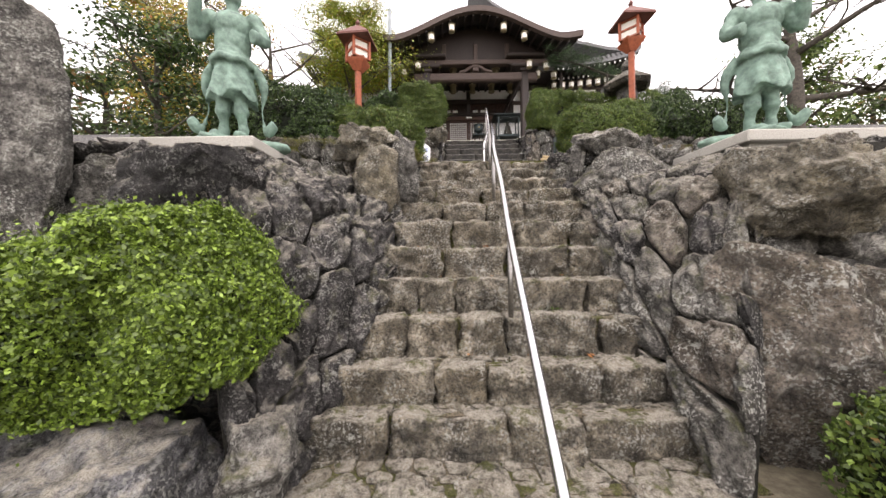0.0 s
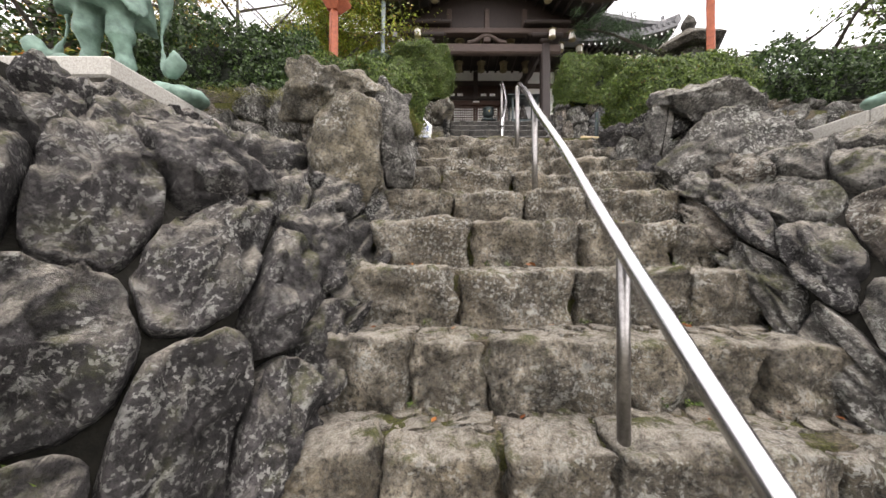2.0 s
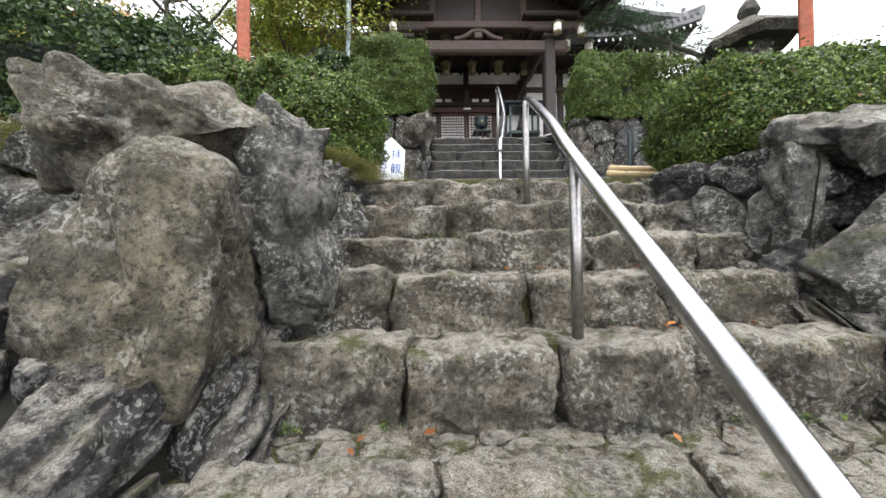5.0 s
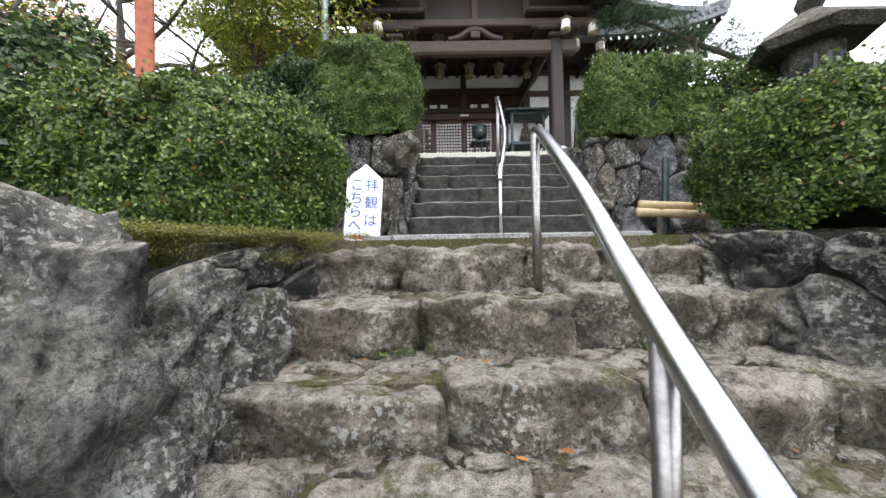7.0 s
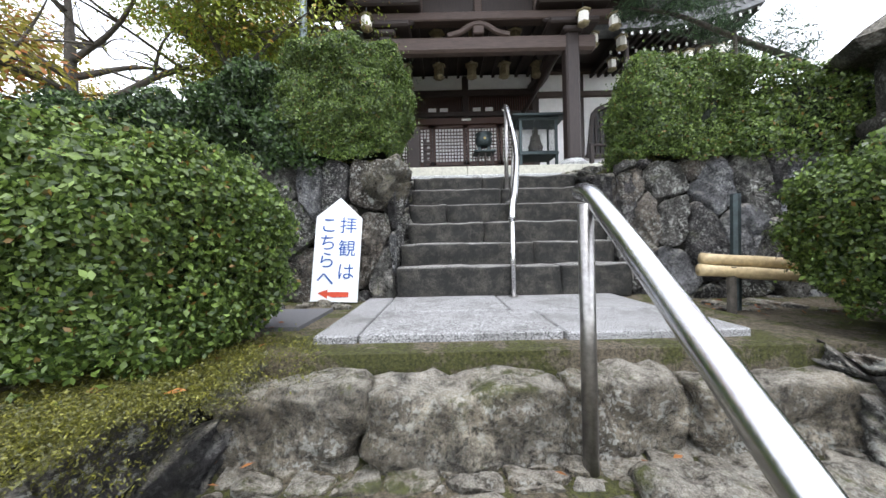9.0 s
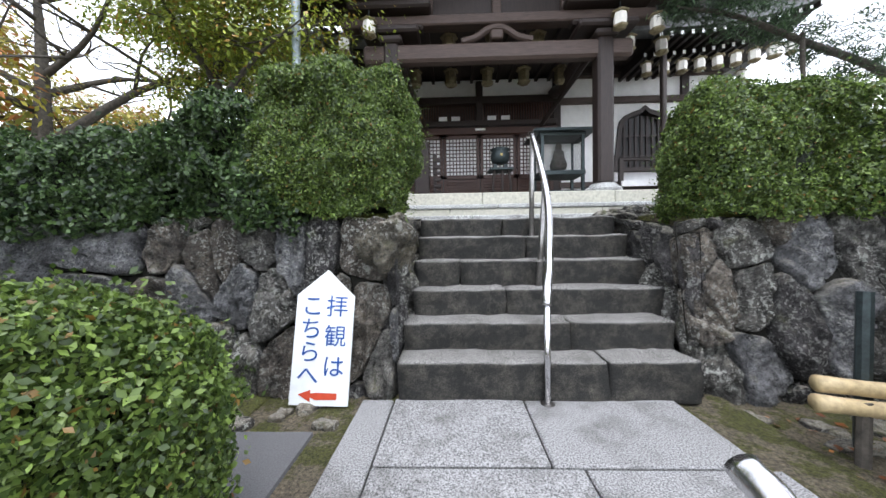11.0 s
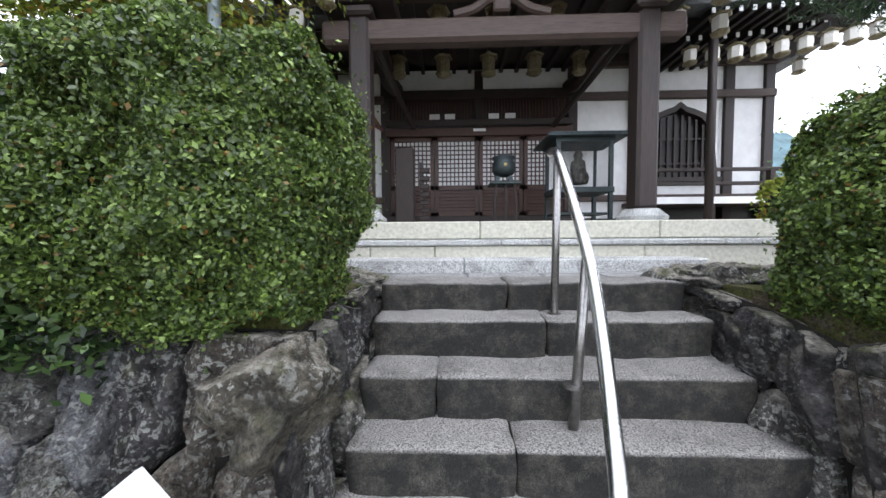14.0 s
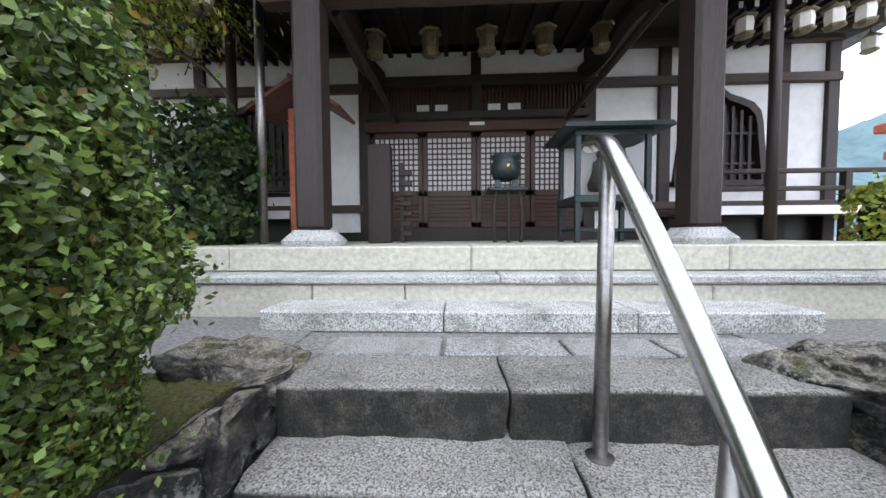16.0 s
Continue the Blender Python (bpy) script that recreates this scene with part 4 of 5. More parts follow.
gold = lantern("porch_lantern", BRASS, "aged brass hexagonal lantern hanging inside the porch", 1.25)
for k in range(5):
    m = pose(-0.30 + k * 0.75, 12.35, 8.58, 0, 0, 12 * k)
    if k:
        copy_thing(gold, m)
    else:
        gold.matrix_basis = m
for k in range(5):
    copy_thing(gold, pose(-0.34 + k * 0.76, 11.25, 8.58, 0, 0, 9 * k))

# ---- porch things ----
case = thing("display_case", "dark roofed glass display case with a small figure", "display case", at=(2.42, 11.7, 5.60))
for x in (-0.36, 0.36):
    for y in (-0.26, 0.26):
        part("leg", box(x - 0.025, x + 0.025, y - 0.025, y + 0.025, 0, 1.16), IRON, case)
part("base", box(-0.40, 0.40, -0.30, 0.30, 0.42, 0.50, 0.01), IRON, case)
part("lower_shelf", box(-0.36, 0.36, -0.26, 0.26, 0.12, 0.15), IRON, case)
part("back_panel", box(-0.36, 0.36, 0.24, 0.262, 0.5, 1.14), PAPER, case, "pale back panel")
for a in (box(-0.335, 0.335, -0.262, -0.256, 0.5, 1.14), box(0.352, 0.358, -0.23, 0.23, 0.5, 1.14), box(-0.358, -0.352, -0.23, 0.23, 0.5, 1.14)):
    pane = part("glass_pane", a, glass_m, case, "clear glass pane")
    pane.visible_shadow = False
part("top_rail", box(-0.40, 0.40, -0.30, 0.30, 1.12, 1.17), IRON, case)
roof = bmesh.new()
rv = [roof.verts.new(v) for v in ((-0.55, -0.42, 1.17), (0.55, -0.42, 1.17), (0.55, 0.42, 1.17), (-0.55, 0.42, 1.17), (-0.52, -0.40, 1.22), (0.52, -0.40, 1.22), (0.52, 0.40, 1.22), (-0.52, 0.40, 1.22), (-0.3, -0.1, 1.32), (0.3, -0.1, 1.32), (0.3, 0.1, 1.32), (-0.3, 0.1, 1.32))]
for f in ((3, 2, 1, 0), (0, 1, 5, 4), (1, 2, 6, 5), (2, 3, 7, 6), (3, 0, 4, 7), (4, 5, 9, 8), (5, 6, 10, 9), (6, 7, 11, 10), (7, 4, 8, 11), (8, 9, 10, 11)):
    roof.faces.new([rv[k] for k in f])
part("roof", roof, IRON, case)
tagged(part("small_figure", lathe([(0.14, 0), (0.16, 0.08), (0.11, 0.2), (0.10, 0.32), (0.05, 0.36), (0.07, 0.42), (0.03, 0.49)], 12, (2.45, 11.75, 6.19)), STONELAN, smooth=True), "small seated stone figure inside the display case", "statue")
pot = thing("incense_burner", "dark green bronze pot with gold crest on a wooden stand", "incense burner", at=(1.38, 11.9, 5.60))
part("bowl", lathe([(0.09, 0.74), (0.15, 0.77), (0.18, 0.84), (0.18, 0.93), (0.145, 0.98), (0.19, 1.01), (0.18, 1.03)], 20), IRON, pot, smooth=True)
part("lid", lathe([(0.15, 1.031), (0.10, 1.055), (0.03, 1.065)], 16), IRON, pot)
part("crest", box(-0.025, 0.025, -0.195, -0.17, 0.86, 0.91, 0.01), GOLD, pot, "gold crest")
part("tray", box(-0.23, 0.23, -0.2, 0.2, 0.60, 0.64, 0.01), IRON, pot)
for x in (-0.14, 0.02, 0.16):
    part("leg", tube(smooth_line([(x, -0.1, 0), (x * 1.1, -0.12, 0.3), (x * 0.9, -0.1, 0.6)], 4), 0.022, 7), WOOD, pot)
for x in (-0.1, 0.1):
    part("foot", box(x - 0.03, x + 0.03, -0.06, 0.0, 0.64, 0.74), IRON, pot)
tagged(part("plank_stand", box(-0.28, 0.0, 11.8, 11.95, 5.60, 6.78, 0.012), WOOD), "upright thick weathered wooden plank stand", "stand")
rack = thing("slat_rack", "dark slatted rack behind the plank stand", "rack", at=(0.1, 12.0, 5.60))
part("post", box(-0.03, 0.03, 0, 0.06, 0, 1.0), WOOD, rack)
for k in range(7):
    part("slat", box(-0.02, 0.13, -0.02, 0.02, 0.08 + k * 0.125, 0.15 + k * 0.125, 0.01), WOOD, rack)
note = thing("notice_stand", "vermilion roofed notice stand beside the porch", "notice stand", at=(-1.2, 11.9, 5.39))
for x in (-0.02, 0.28):
    part("post", box(x - 0.035, x + 0.035, -0.04, 0.04, 0, 1.85), VERMILION, note)
for z in (0.7, 1.1, 1.5):
    part("rail", box(-0.02, 0.3, -0.02, 0.02, z, z + 0.06), VERMILION, note)
for s in (-1, 1):
    r = part("roof_board", box(-0.34, 0.34, -0.3, 0.3, -0.02, 0.02), DARKRED, note)
    r.matrix_basis = pose(0.13 + s * 0.24, 0, 1.95, 0, s * 32, 0)

# ---- handrails ----
P1, P2, P3 = (0.73, 3.15, 1.18), (0.84, 4.88, 2.59), (0.97, 6.17, 3.39)
rail = thing("handrail", "polished stainless steel handrail up the stone stairs", "handrail", "handrails", at=(0, 0, 0))
part("hand_bar", tube(smooth_line([(0.60, 1.1, 0.40), (0.655, 1.9, 1.0), (0.73, 3.15, 2.01), (0.80, 4.0, 2.72), (0.85, 4.88, 3.43), (0.93, 5.5, 3.90), (1.0, 6.14, 4.33), (1.01, 6.30, 4.40)], 8), 0.034, 16), STEEL, rail, smooth=True)
for (x, y, z), h in ((P1, 0.83), (P2, 0.83), (P3, 0.94), ((0.62, 1.35, 0.2), 0.36)):
    part("post", tube([(x, y, z - 0.05), (x, y, z + h)], 0.028, 12), DARKSTEEL, rail, smooth=True)
rail2 = thing("handrail", "bent stainless steel handrail on the upper steps", "handrail", "handrails", at=(0, 0, 0))
part("hand_bar", tube(smooth_line([(1.06, 7.80, 4.42), (1.075, 7.84, 4.56), (1.13, 7.98, 4.72), (1.27, 8.5, 5.26), (1.30, 9.06, 5.92), (1.30, 9.2, 6.02), (1.30, 9.28, 6.03)], 8), 0.031, 16), STEEL, rail2, smooth=True)
part("post", tube([(1.06, 7.80, 3.70), (1.06, 7.80, 4.43)], 0.024, 12), STEEL, rail2, smooth=True)
part("post", tube([(1.20, 8.54, 4.4), (1.27, 8.56, 5.32)], 0.026, 12), DARKSTEEL, rail2, smooth=True)
part("post", tube([(1.285, 9.12, 4.85), (1.30, 9.12, 5.95)], 0.026, 12), DARKSTEEL, rail2, smooth=True)
for p in ((1.06, 7.8, 3.74), (1.20, 8.54, 4.67), (1.285, 9.12, 4.895)):
    part("flange", lathe([(0.05, 0), (0.05, 0.012), (0.03, 0.016)], 14, p), DARKSTEEL, rail2)

# ---- plinths and statues ----
def plinth(x0, label):
    root = thing("statue_plinth", label, "plinth", "statue plinths", at=(x0, 3.95, 2.9))
    part("body", box(0.12, 1.95, 0.12, 1.45, 0, 0.32), PLINTH, root)
    part("coping", box(0, 2.07, 0, 0.78, 0.32, 0.47, 0.015), PLINTH, root)
    part("coping", box(0, 2.07, 0.786, 1.57, 0.32, 0.47, 0.015), PLINTH, root)
    return root


left_plinth = plinth(-4.47, "grey stone plinth carrying a dedication plate")
plinth(3.95, "grey stone plinth with a pale coping")
plate = part("name_plate", box(1.953, 1.965, 0.2, 0.75, 0.05, 0.27), BLACK, left_plinth, "black dedication plate with gold writing")


def writing(name, text, size, m, mat, parent=None, depth=0.001):
    cu = bpy.data.curves.new(name, "FONT")
    cu.body, cu.size, cu.extrude = text, size, depth
    cu.align_x, cu.align_y = "CENTER", "CENTER"
    tmp = bpy.data.objects.new(name, cu)
    scene.collection.objects.link(tmp)
    me = bpy.data.meshes.new_from_object(tmp.evaluated_get(bpy.context.evaluated_depsgraph_get()))
    bpy.data.objects.remove(tmp)
    me.materials.clear()
    me.materials.append(mat)
    ob = new(name, me)
    ob.parent = parent
    ob.matrix_basis = m
    return ob


for k, ch in enumerate("奉納"):
    writing("lettering", ch, 0.1, pose(1.967, 0.38 + k * 0.16, 0.21, 90, 0, 90), GOLD, left_plinth)
for k in range(4):
    part("lettering_bar", box(1.966, 1.969, 0.27 + k * 0.1, 0.34 + k * 0.1, 0.08, 0.15), GOLD, left_plinth)


def blob(bm, c, r, seg=3):
    own = bmesh.new()
    bmesh.ops.create_icosphere(own, subdivisions=seg, radius=1)
    for v in own.verts:
        v.co = Vector((c[0] + v.co.x * r[0], c[1] + v.co.y * r[1], c[2] + v.co.z * r[2]))
    return join(bm, own)


def statue(x, y, z, side):
    """A robed guardian figure in one mesh: rocky foot, boots, pleated skirt, sashes, torso, arms, head."""
    bm = bmesh.new()
    rock = boulder((0.62, 0.42, 0.16), 71 + side, 12, 0.22, 3)
    bmesh.ops.translate(rock, verts=rock.verts[:], vec=(0, 0, 0.08))
    join(bm, rock)
    blob(bm, (0.55 * side, 0.05, 0.08), (0.36, 0.2, 0.09))
    for s in (-1, 1):
        tube(smooth_line([(s * 0.15, 0, 0.14), (s * 0.15, 0.02, 0.35), (s * 0.14, -0.03, 0.5), (s * 0.13, -0.02, 0.72), (s * 0.1, 0, 1.05)], 4), [0.085] * 4 + [0.075] * 4 + [0.105] * 4 + [0.13] * 5, 12, bm)
        blob(bm, (s * 0.17, -0.13, 0.17), (0.09, 0.18, 0.07))
        tube([(s * 0.145, -0.03, 0.50), (s * 0.145, -0.03, 0.56)], 0.115, 12, bm)
    n = 40
    skirt = bmesh.new()
    prof = ((0.44, 0.70), (0.40, 0.86), (0.34, 1.05), (0.27, 1.2), (0.25, 1.26))
    rings = []
    for r, h in prof:
        fl = (1.26 - h) / 0.56
        rings.append([skirt.verts.new(((r + 0.05 * fl * math.sin(7 * a + h * 5)) * math.cos(a) * 0.86, (r + 0.05 * fl * math.cos(9 * a)) * math.sin(a) * 0.72, h + 0.07 * fl * math.sin(5 * a + side))) for a in [2 * math.pi * k / n for k in range(n)]])
    for a, b in zip(rings, rings[1:]):
        for k in range(n):
            skirt.faces.new((a[k], a[(k + 1) % n], b[(k + 1) % n], b[k]))
    skirt.faces.new(rings[0][::-1])
    skirt.faces.new(rings[-1])
    join(bm, skirt)
    for h, r in ((1.26, 0.29), (1.20, 0.34)):
        tube([(0.9 * r * math.cos(a), 0.78 * r * math.sin(a), h + 0.02 * math.sin(6 * a)) for a in [2 * math.pi * k / 20 for k in range(21)]], 0.045, 8, bm)
    blob(bm, (0, 0, 1.48), (0.28, 0.22, 0.32))
    blob(bm, (0, 0, 1.72), (0.33, 0.23, 0.22))
    blob(bm, (0, -0.14, 1.32), (0.17, 0.1, 0.12))
    for s in (-1, 1):
        blob(bm, (s * 0.34, 0, 1.8), (0.15, 0.15, 0.14))
        tube(smooth_line([(s * 0.36, 0, 1.8), (s * 0.52, -0.08, 1.55), (s * 0.42, -0.3, 1.48 if s == side else 1.95)], 4), [0.11] * 5 + [0.09] * 4, 10, bm)
        cloth = smooth_line([(s * 0.3, 0.05, 1.25), (s * 0.46, 0.08, 0.95), (s * 0.42, 0.1, 0.6), (s * 0.52, 0.05, 0.3), (s * 0.66, 0.0, 0.42)], 5)
        tube(cloth, [0.05 + 0.035 * math.sin(k * 0.45) for k in range(len(cloth))], 8, bm)
    tube([(0, 0, 1.85), (0, -0.02, 2.05)], 0.09, 10, bm)
    blob(bm, (0, -0.03, 2.17), (0.14, 0.16, 0.18))
    blob(bm, (0, 0.0, 2.36), (0.08, 0.08, 0.1))
    ob = part("bronze_statue", bm, BRONZE, smooth=True)
    ob.matrix_basis = pose(x, y, z, 0, 0, 12 * side) @ Matrix.Diagonal((0.86, 0.95, 1.06, 1.0))
    rm = ob.modifiers.new("cast", "REMESH")
    rm.mode, rm.voxel_size, rm.use_smooth_shade = "VOXEL", 0.02, True
    t = bpy.data.textures.new("folds", "CLOUDS")
    t.noise_scale = 0.09
    dp = ob.modifiers.new("folds", "DISPLACE")
    dp.texture, dp.strength, dp.texture_coords = t, 0.035, "LOCAL"
    return tagged(ob, "green verdigris bronze statue of an armoured guardian on a plinth", "statue", "guardian statues")


statue(-3.05, 4.55, 3.36, 1)
statue(4.70, 4.55, 3.36, -1)

# ---- boulders ----
def rock(name, c, size, seed, mat, label, turn=0, tilt=0, facets=10, rough=0.14, sub=5):
    ob = part(name, boulder(size, seed, facets, rough, sub), mat, smooth=True)
    ob.matrix_basis = pose(*c, tilt, 0, turn)
    return tagged(ob, label, "boulder", "bank boulders")


rock("black_boulder", (-2.33, 2.98, 2.54), (0.72, 0.46, 0.47), 5, BLACKROCK, "overhanging black boulder with a flat face", 5, 0, 7, 0.08)
rock("leaning_boulder", (2.86, 2.42, 0.92), (0.58, 0.42, 1.0), 8, BROWNROCK, "large leaning brown boulder beside the stairs", 10, -8, 8, 0.12)
rock("layered_boulder", (3.38, 2.78, 2.36), (0.74, 0.5, 0.42), 13, PALEROCK, "layered ochre and grey boulder resting on others", 0, 0, 12, 0.26)
rock("tall_boulder", (-0.97, 4.75, 2.76), (0.42, 0.36, 0.70), 17, PALEROCK, "tall rounded brown boulder beside the stairs", 0, 0, 9, 0.11)
rock("cap_boulder", (-1.22, 4.92, 3.58), (0.54, 0.36, 0.27), 19, PALEROCK, "craggy grey boulder on top of the bank", 8, 0, 10, 0.25)
rock("dark_boulder", (-0.62, 5.04, 3.22), (0.28, 0.30, 0.58), 23, WALLROCK, "dark lichen-spotted boulder on the bank", 0, 0, 9, 0.12)
rock("big_grey_boulder", (2.95, 4.98, 2.95), (0.85, 0.42, 0.54), 29, WALLROCK, "massive grey boulder in the bank", 0, 0, 8, 0.1)
rock("corner_boulder", (2.75, 5.17, 3.62), (0.5, 0.38, 0.25), 31, WALLROCK, "squarish grey boulder on top of the bank", 5, 0, 8, 0.1)
rock("grey_boulder", (-1.85, 1.62, 0.45), (0.62, 0.45, 0.34), 37, GREYROCK, "smooth blue-grey boulder at the stair foot", 20, 0, 11, 0.2)
rock("grey_boulder", (-2.4, 1.95, 0.5), (0.5, 0.36, 0.36), 41, GREYROCK, "smooth blue-grey boulder under the azalea", 0, 0, 9, 0.2)
rock("mossy_boulder", (-1.15, 1.95, 0.42), (0.28, 0.35, 0.36), 43, WALLROCK, "mossy rounded boulder beside the bottom step", 0, 0, 9, 0.15)
rock("standing_stone", (-4.35, 3.0, 2.25), (0.62, 0.24, 2.1), 47, WALLROCK, "tall grey upright stone slab", 0, 0, 6, 0.05)
rock("round_boulder", (-1.38, 3.5, 2.45), (0.32, 0.3, 0.28), 53, DARKROCK, "dark pitted boulder on the bank", 0, 0, 9, 0.2)
rock("mossy_boulder", (-0.92, 5.95, 3.28), (0.34, 0.42, 0.42), 59, WALLROCK, "rounded lichen-spotted boulder in the wall", 0, 0, 7, 0.07)
rock("corner_stone", (-0.10, 8.12, 4.84), (0.27, 0.22, 0.25), 61, PALEROCK, "pale squarish corner stone at the wall head", 0, 0, 8, 0.08)
rock("corner_stone", (2.5, 9.35, 5.1), (0.42, 0.25, 0.14), 67, WALLROCK, "low dark stone at the head of the steps", 0, 0, 9, 0.15)
rock("corner_stone", (-0.2, 9.35, 5.08), (0.36, 0.22, 0.13), 68, WALLROCK, "low dark stone at the head of the steps", 0, 0, 9, 0.15)

# ---- rock walls ----
def rock_wall(name, label, lines, size, seed, mats, bulge=0.09, rough=0.05, aspect=1.15, drop=0.22):
    """Irregular fitted stones over the face spanned by two or more lines from foot to head, on dark earth."""
    rnd = random.Random(seed)
    lines = [[Vector(p) for p in line] for line in lines]

    def pick(line, s):
        d = max(0.0, min(0.99999, s)) * (len(line) - 1)
        return line[int(d)].lerp(line[int(d) + 1], d - int(d))

    def surface(s, t):
        k = max(0.0, min(0.9999, t)) * (len(lines) - 1)
        i = int(k)
        return pick(lines[i], s).lerp(pick(lines[i + 1], s), k - i)

    def normal(s, t):
        s, t = max(0.03, min(0.97, s)), max(0.06, min(0.94, t))
        n = (surface(s + 0.03, t) - surface(s - 0.03, t)).cross(surface(s, t + 0.06) - surface(s, t - 0.06)).normalized()
        p = surface(s, t)
        return n if n.dot(Vector((0.8, p.y - 1.0, p.z + 1.0)) - p) > 0 else -n
    # earth backing whose near-black colour also gives the joints their shade
    bm = bmesh.new()
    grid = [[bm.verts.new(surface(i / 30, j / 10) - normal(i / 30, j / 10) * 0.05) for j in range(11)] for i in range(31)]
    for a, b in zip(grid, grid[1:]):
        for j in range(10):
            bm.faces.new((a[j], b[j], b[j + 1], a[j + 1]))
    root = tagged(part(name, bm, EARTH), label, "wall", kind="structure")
    length = sum(sum((b - a).length for a, b in zip(l, l[1:])) for l in lines) / len(lines)
    height = sum((pick(a, 0.5) - pick(b, 0.5)).length for a, b in zip(lines, lines[1:]))
    for k, poly in enumerate(cells(length, height, size, seed, aspect, drop)):
        lift = rnd.uniform(-0.35, 0.6) * bulge

        def place(u, v, h):
            return surface(u / length, v / height) + normal(u / length, v / height) * (h + lift)
        part("rock", fitted_stone(poly, place, seed * 1000 + k, 0.12, 0.012, bulge * rnd.uniform(0.7, 1.3), rough), rnd.choice(mats), root, smooth=True)
    return root


DK = [DARKROCK, DARKROCK, WALLROCK]
GR = [WALLROCK, WALLROCK, BROWNROCK, DARKROCK]
# banks of the lower stairs: from the foot up to the plinths
rock_wall("wall_bank", "bank of dark rough boulders along the stairs", [
    [(-1.12, 1.75, 0.0), (-0.95, 2.4, 0.3), (-0.74, 3.05, 0.9), (-0.62, 3.9, 1.6), (-0.52, 5.05, 2.5)],
    [(-1.4, 1.95, 0.85), (-1.2, 2.5, 1.15), (-1.0, 3.1, 1.75), (-0.9, 3.9, 2.2), (-0.85, 5.05, 2.9)],
    [(-1.75, 2.25, 1.6), (-1.65, 2.7, 2.05), (-1.5, 3.3, 2.4), (-1.45, 4.05, 2.6), (-1.3, 5.1, 2.95)],
    [(-2.1, 2.7, 2.2), (-2.25, 3.05, 2.6), (-2.32, 3.55, 3.0), (-2.32, 4.25, 3.08), (-2.1, 5.2, 3.08)]], 0.60, 3, [DARKROCK], 0.12, 0.07, 0.80, 0.15)
rock_wall("wall_bank", "lichen-spotted boulder wall below the middle terrace", [[(-0.50, 5.0, 2.5), (-0.50, 5.3, 2.7), (-0.44, 5.9, 3.1), (-0.36, 6.5, 3.5)], [(-0.72, 5.1, 3.45), (-0.66, 5.4, 3.58), (-0.60, 6.0, 3.70), (-0.46, 6.55, 3.72)]], 0.42, 4, [WALLROCK, WALLROCK, DARKROCK], 0.1, 0.07)
rock_wall("wall_bank", "dark boulder front of the statue terrace", [[(-5.2, 2.7, 0.1), (-3.2, 2.65, 0.1), (-1.0, 2.2, 0.1)], [(-5.2, 3.5, 3.1), (-3.2, 3.45, 3.1), (-2.1, 2.95, 2.4)]], 0.55, 5, DK, 0.14, 0.09)
rock_wall("wall_bank", "rough boulder wall of the middle terrace", [[(-5.5, 5.35, 2.9), (-2.5, 5.25, 2.9), (-0.75, 5.05, 2.5)], [(-5.5, 5.55, 3.85), (-2.5, 5.45, 3.9), (-0.95, 5.3, 3.85)]], 0.44, 6, GR, 0.11, 0.07)
rock_wall("wall_bank", "bank of grey-brown boulders along the stairs", [
    [(1.95, 1.9, 0.1), (1.98, 2.6, 0.5), (2.02, 3.3, 1.1), (2.08, 4.2, 1.9), (2.12, 5.2, 2.6)],
    [(2.2, 2.1, 0.9), (2.25, 2.8, 1.3), (2.25, 3.5, 1.85), (2.28, 4.3, 2.45), (2.3, 5.25, 2.95)],
    [(2.6, 2.5, 1.7), (2.75, 3.0, 2.15), (2.8, 3.6, 2.55), (2.8, 4.4, 2.8), (2.8, 5.3, 3.0)],
    [(3.1, 3.0, 2.4), (3.4, 3.4, 2.8), (3.95, 3.95, 3.05), (3.98, 4.6, 3.1), (3.98, 5.4, 3.1)]], 0.60, 7, GR, 0.11, 0.06, 0.80, 0.15)
rock_wall("wall_bank", "grey boulder wall beside the head of the stairs", [[(2.12, 5.1, 2.5), (2.12, 5.8, 3.0), (2.1, 6.5, 3.45)], [(2.3, 5.1, 3.66), (2.3, 5.8, 3.7), (2.25, 6.5, 3.68)]], 0.38, 17, GR, 0.1, 0.07)
rock_wall("wall_bank", "craggy boulder front of the statue terrace", [[(2.05, 2.3, 0.1), (4.2, 2.7, 0.1), (6.2, 2.9, 0.1)], [(2.95, 3.0, 2.4), (4.2, 3.45, 3.1), (6.2, 3.6, 3.1)]], 0.5, 8, GR, 0.14, 0.09)
rock_wall("wall_bank", "rough boulder wall of the middle terrace", [[(2.2, 5.15, 2.6), (4.0, 5.3, 2.9), (6.5, 5.35, 2.9)], [(2.35, 5.3, 3.8), (4.0, 5.5, 3.8), (6.5, 5.55, 3.8)]], 0.44, 9, GR, 0.11, 0.07)
# walls of the temple terrace
TW = [WALLROCK, WALLROCK, DARKROCK, GREYROCK, BROWNROCK]
rock_wall("wall_terrace", "grey fitted boulder retaining wall below the hedge", [[(-7.5, 8.02, 3.6), (-2.0, 8.0, 3.6), (0.0, 7.98, 3.65)], [(-7.5, 8.2, 5.1), (-2.0, 8.2, 5.1), (0.02, 8.18, 5.06)]], 0.46, 10, TW, 0.07, 0.05, 1.05, 0.25)
rock_wall("wall_terrace", "grey fitted boulder retaining wall below the hedge", [[(2.2, 7.98, 3.6), (4.0, 7.96, 3.55), (8.5, 7.98, 3.55)], [(2.2, 8.2, 5.0), (4.0, 8.2, 5.12), (8.5, 8.2, 5.12)]], 0.52, 12, TW, 0.07, 0.05, 0.95, 0.25)
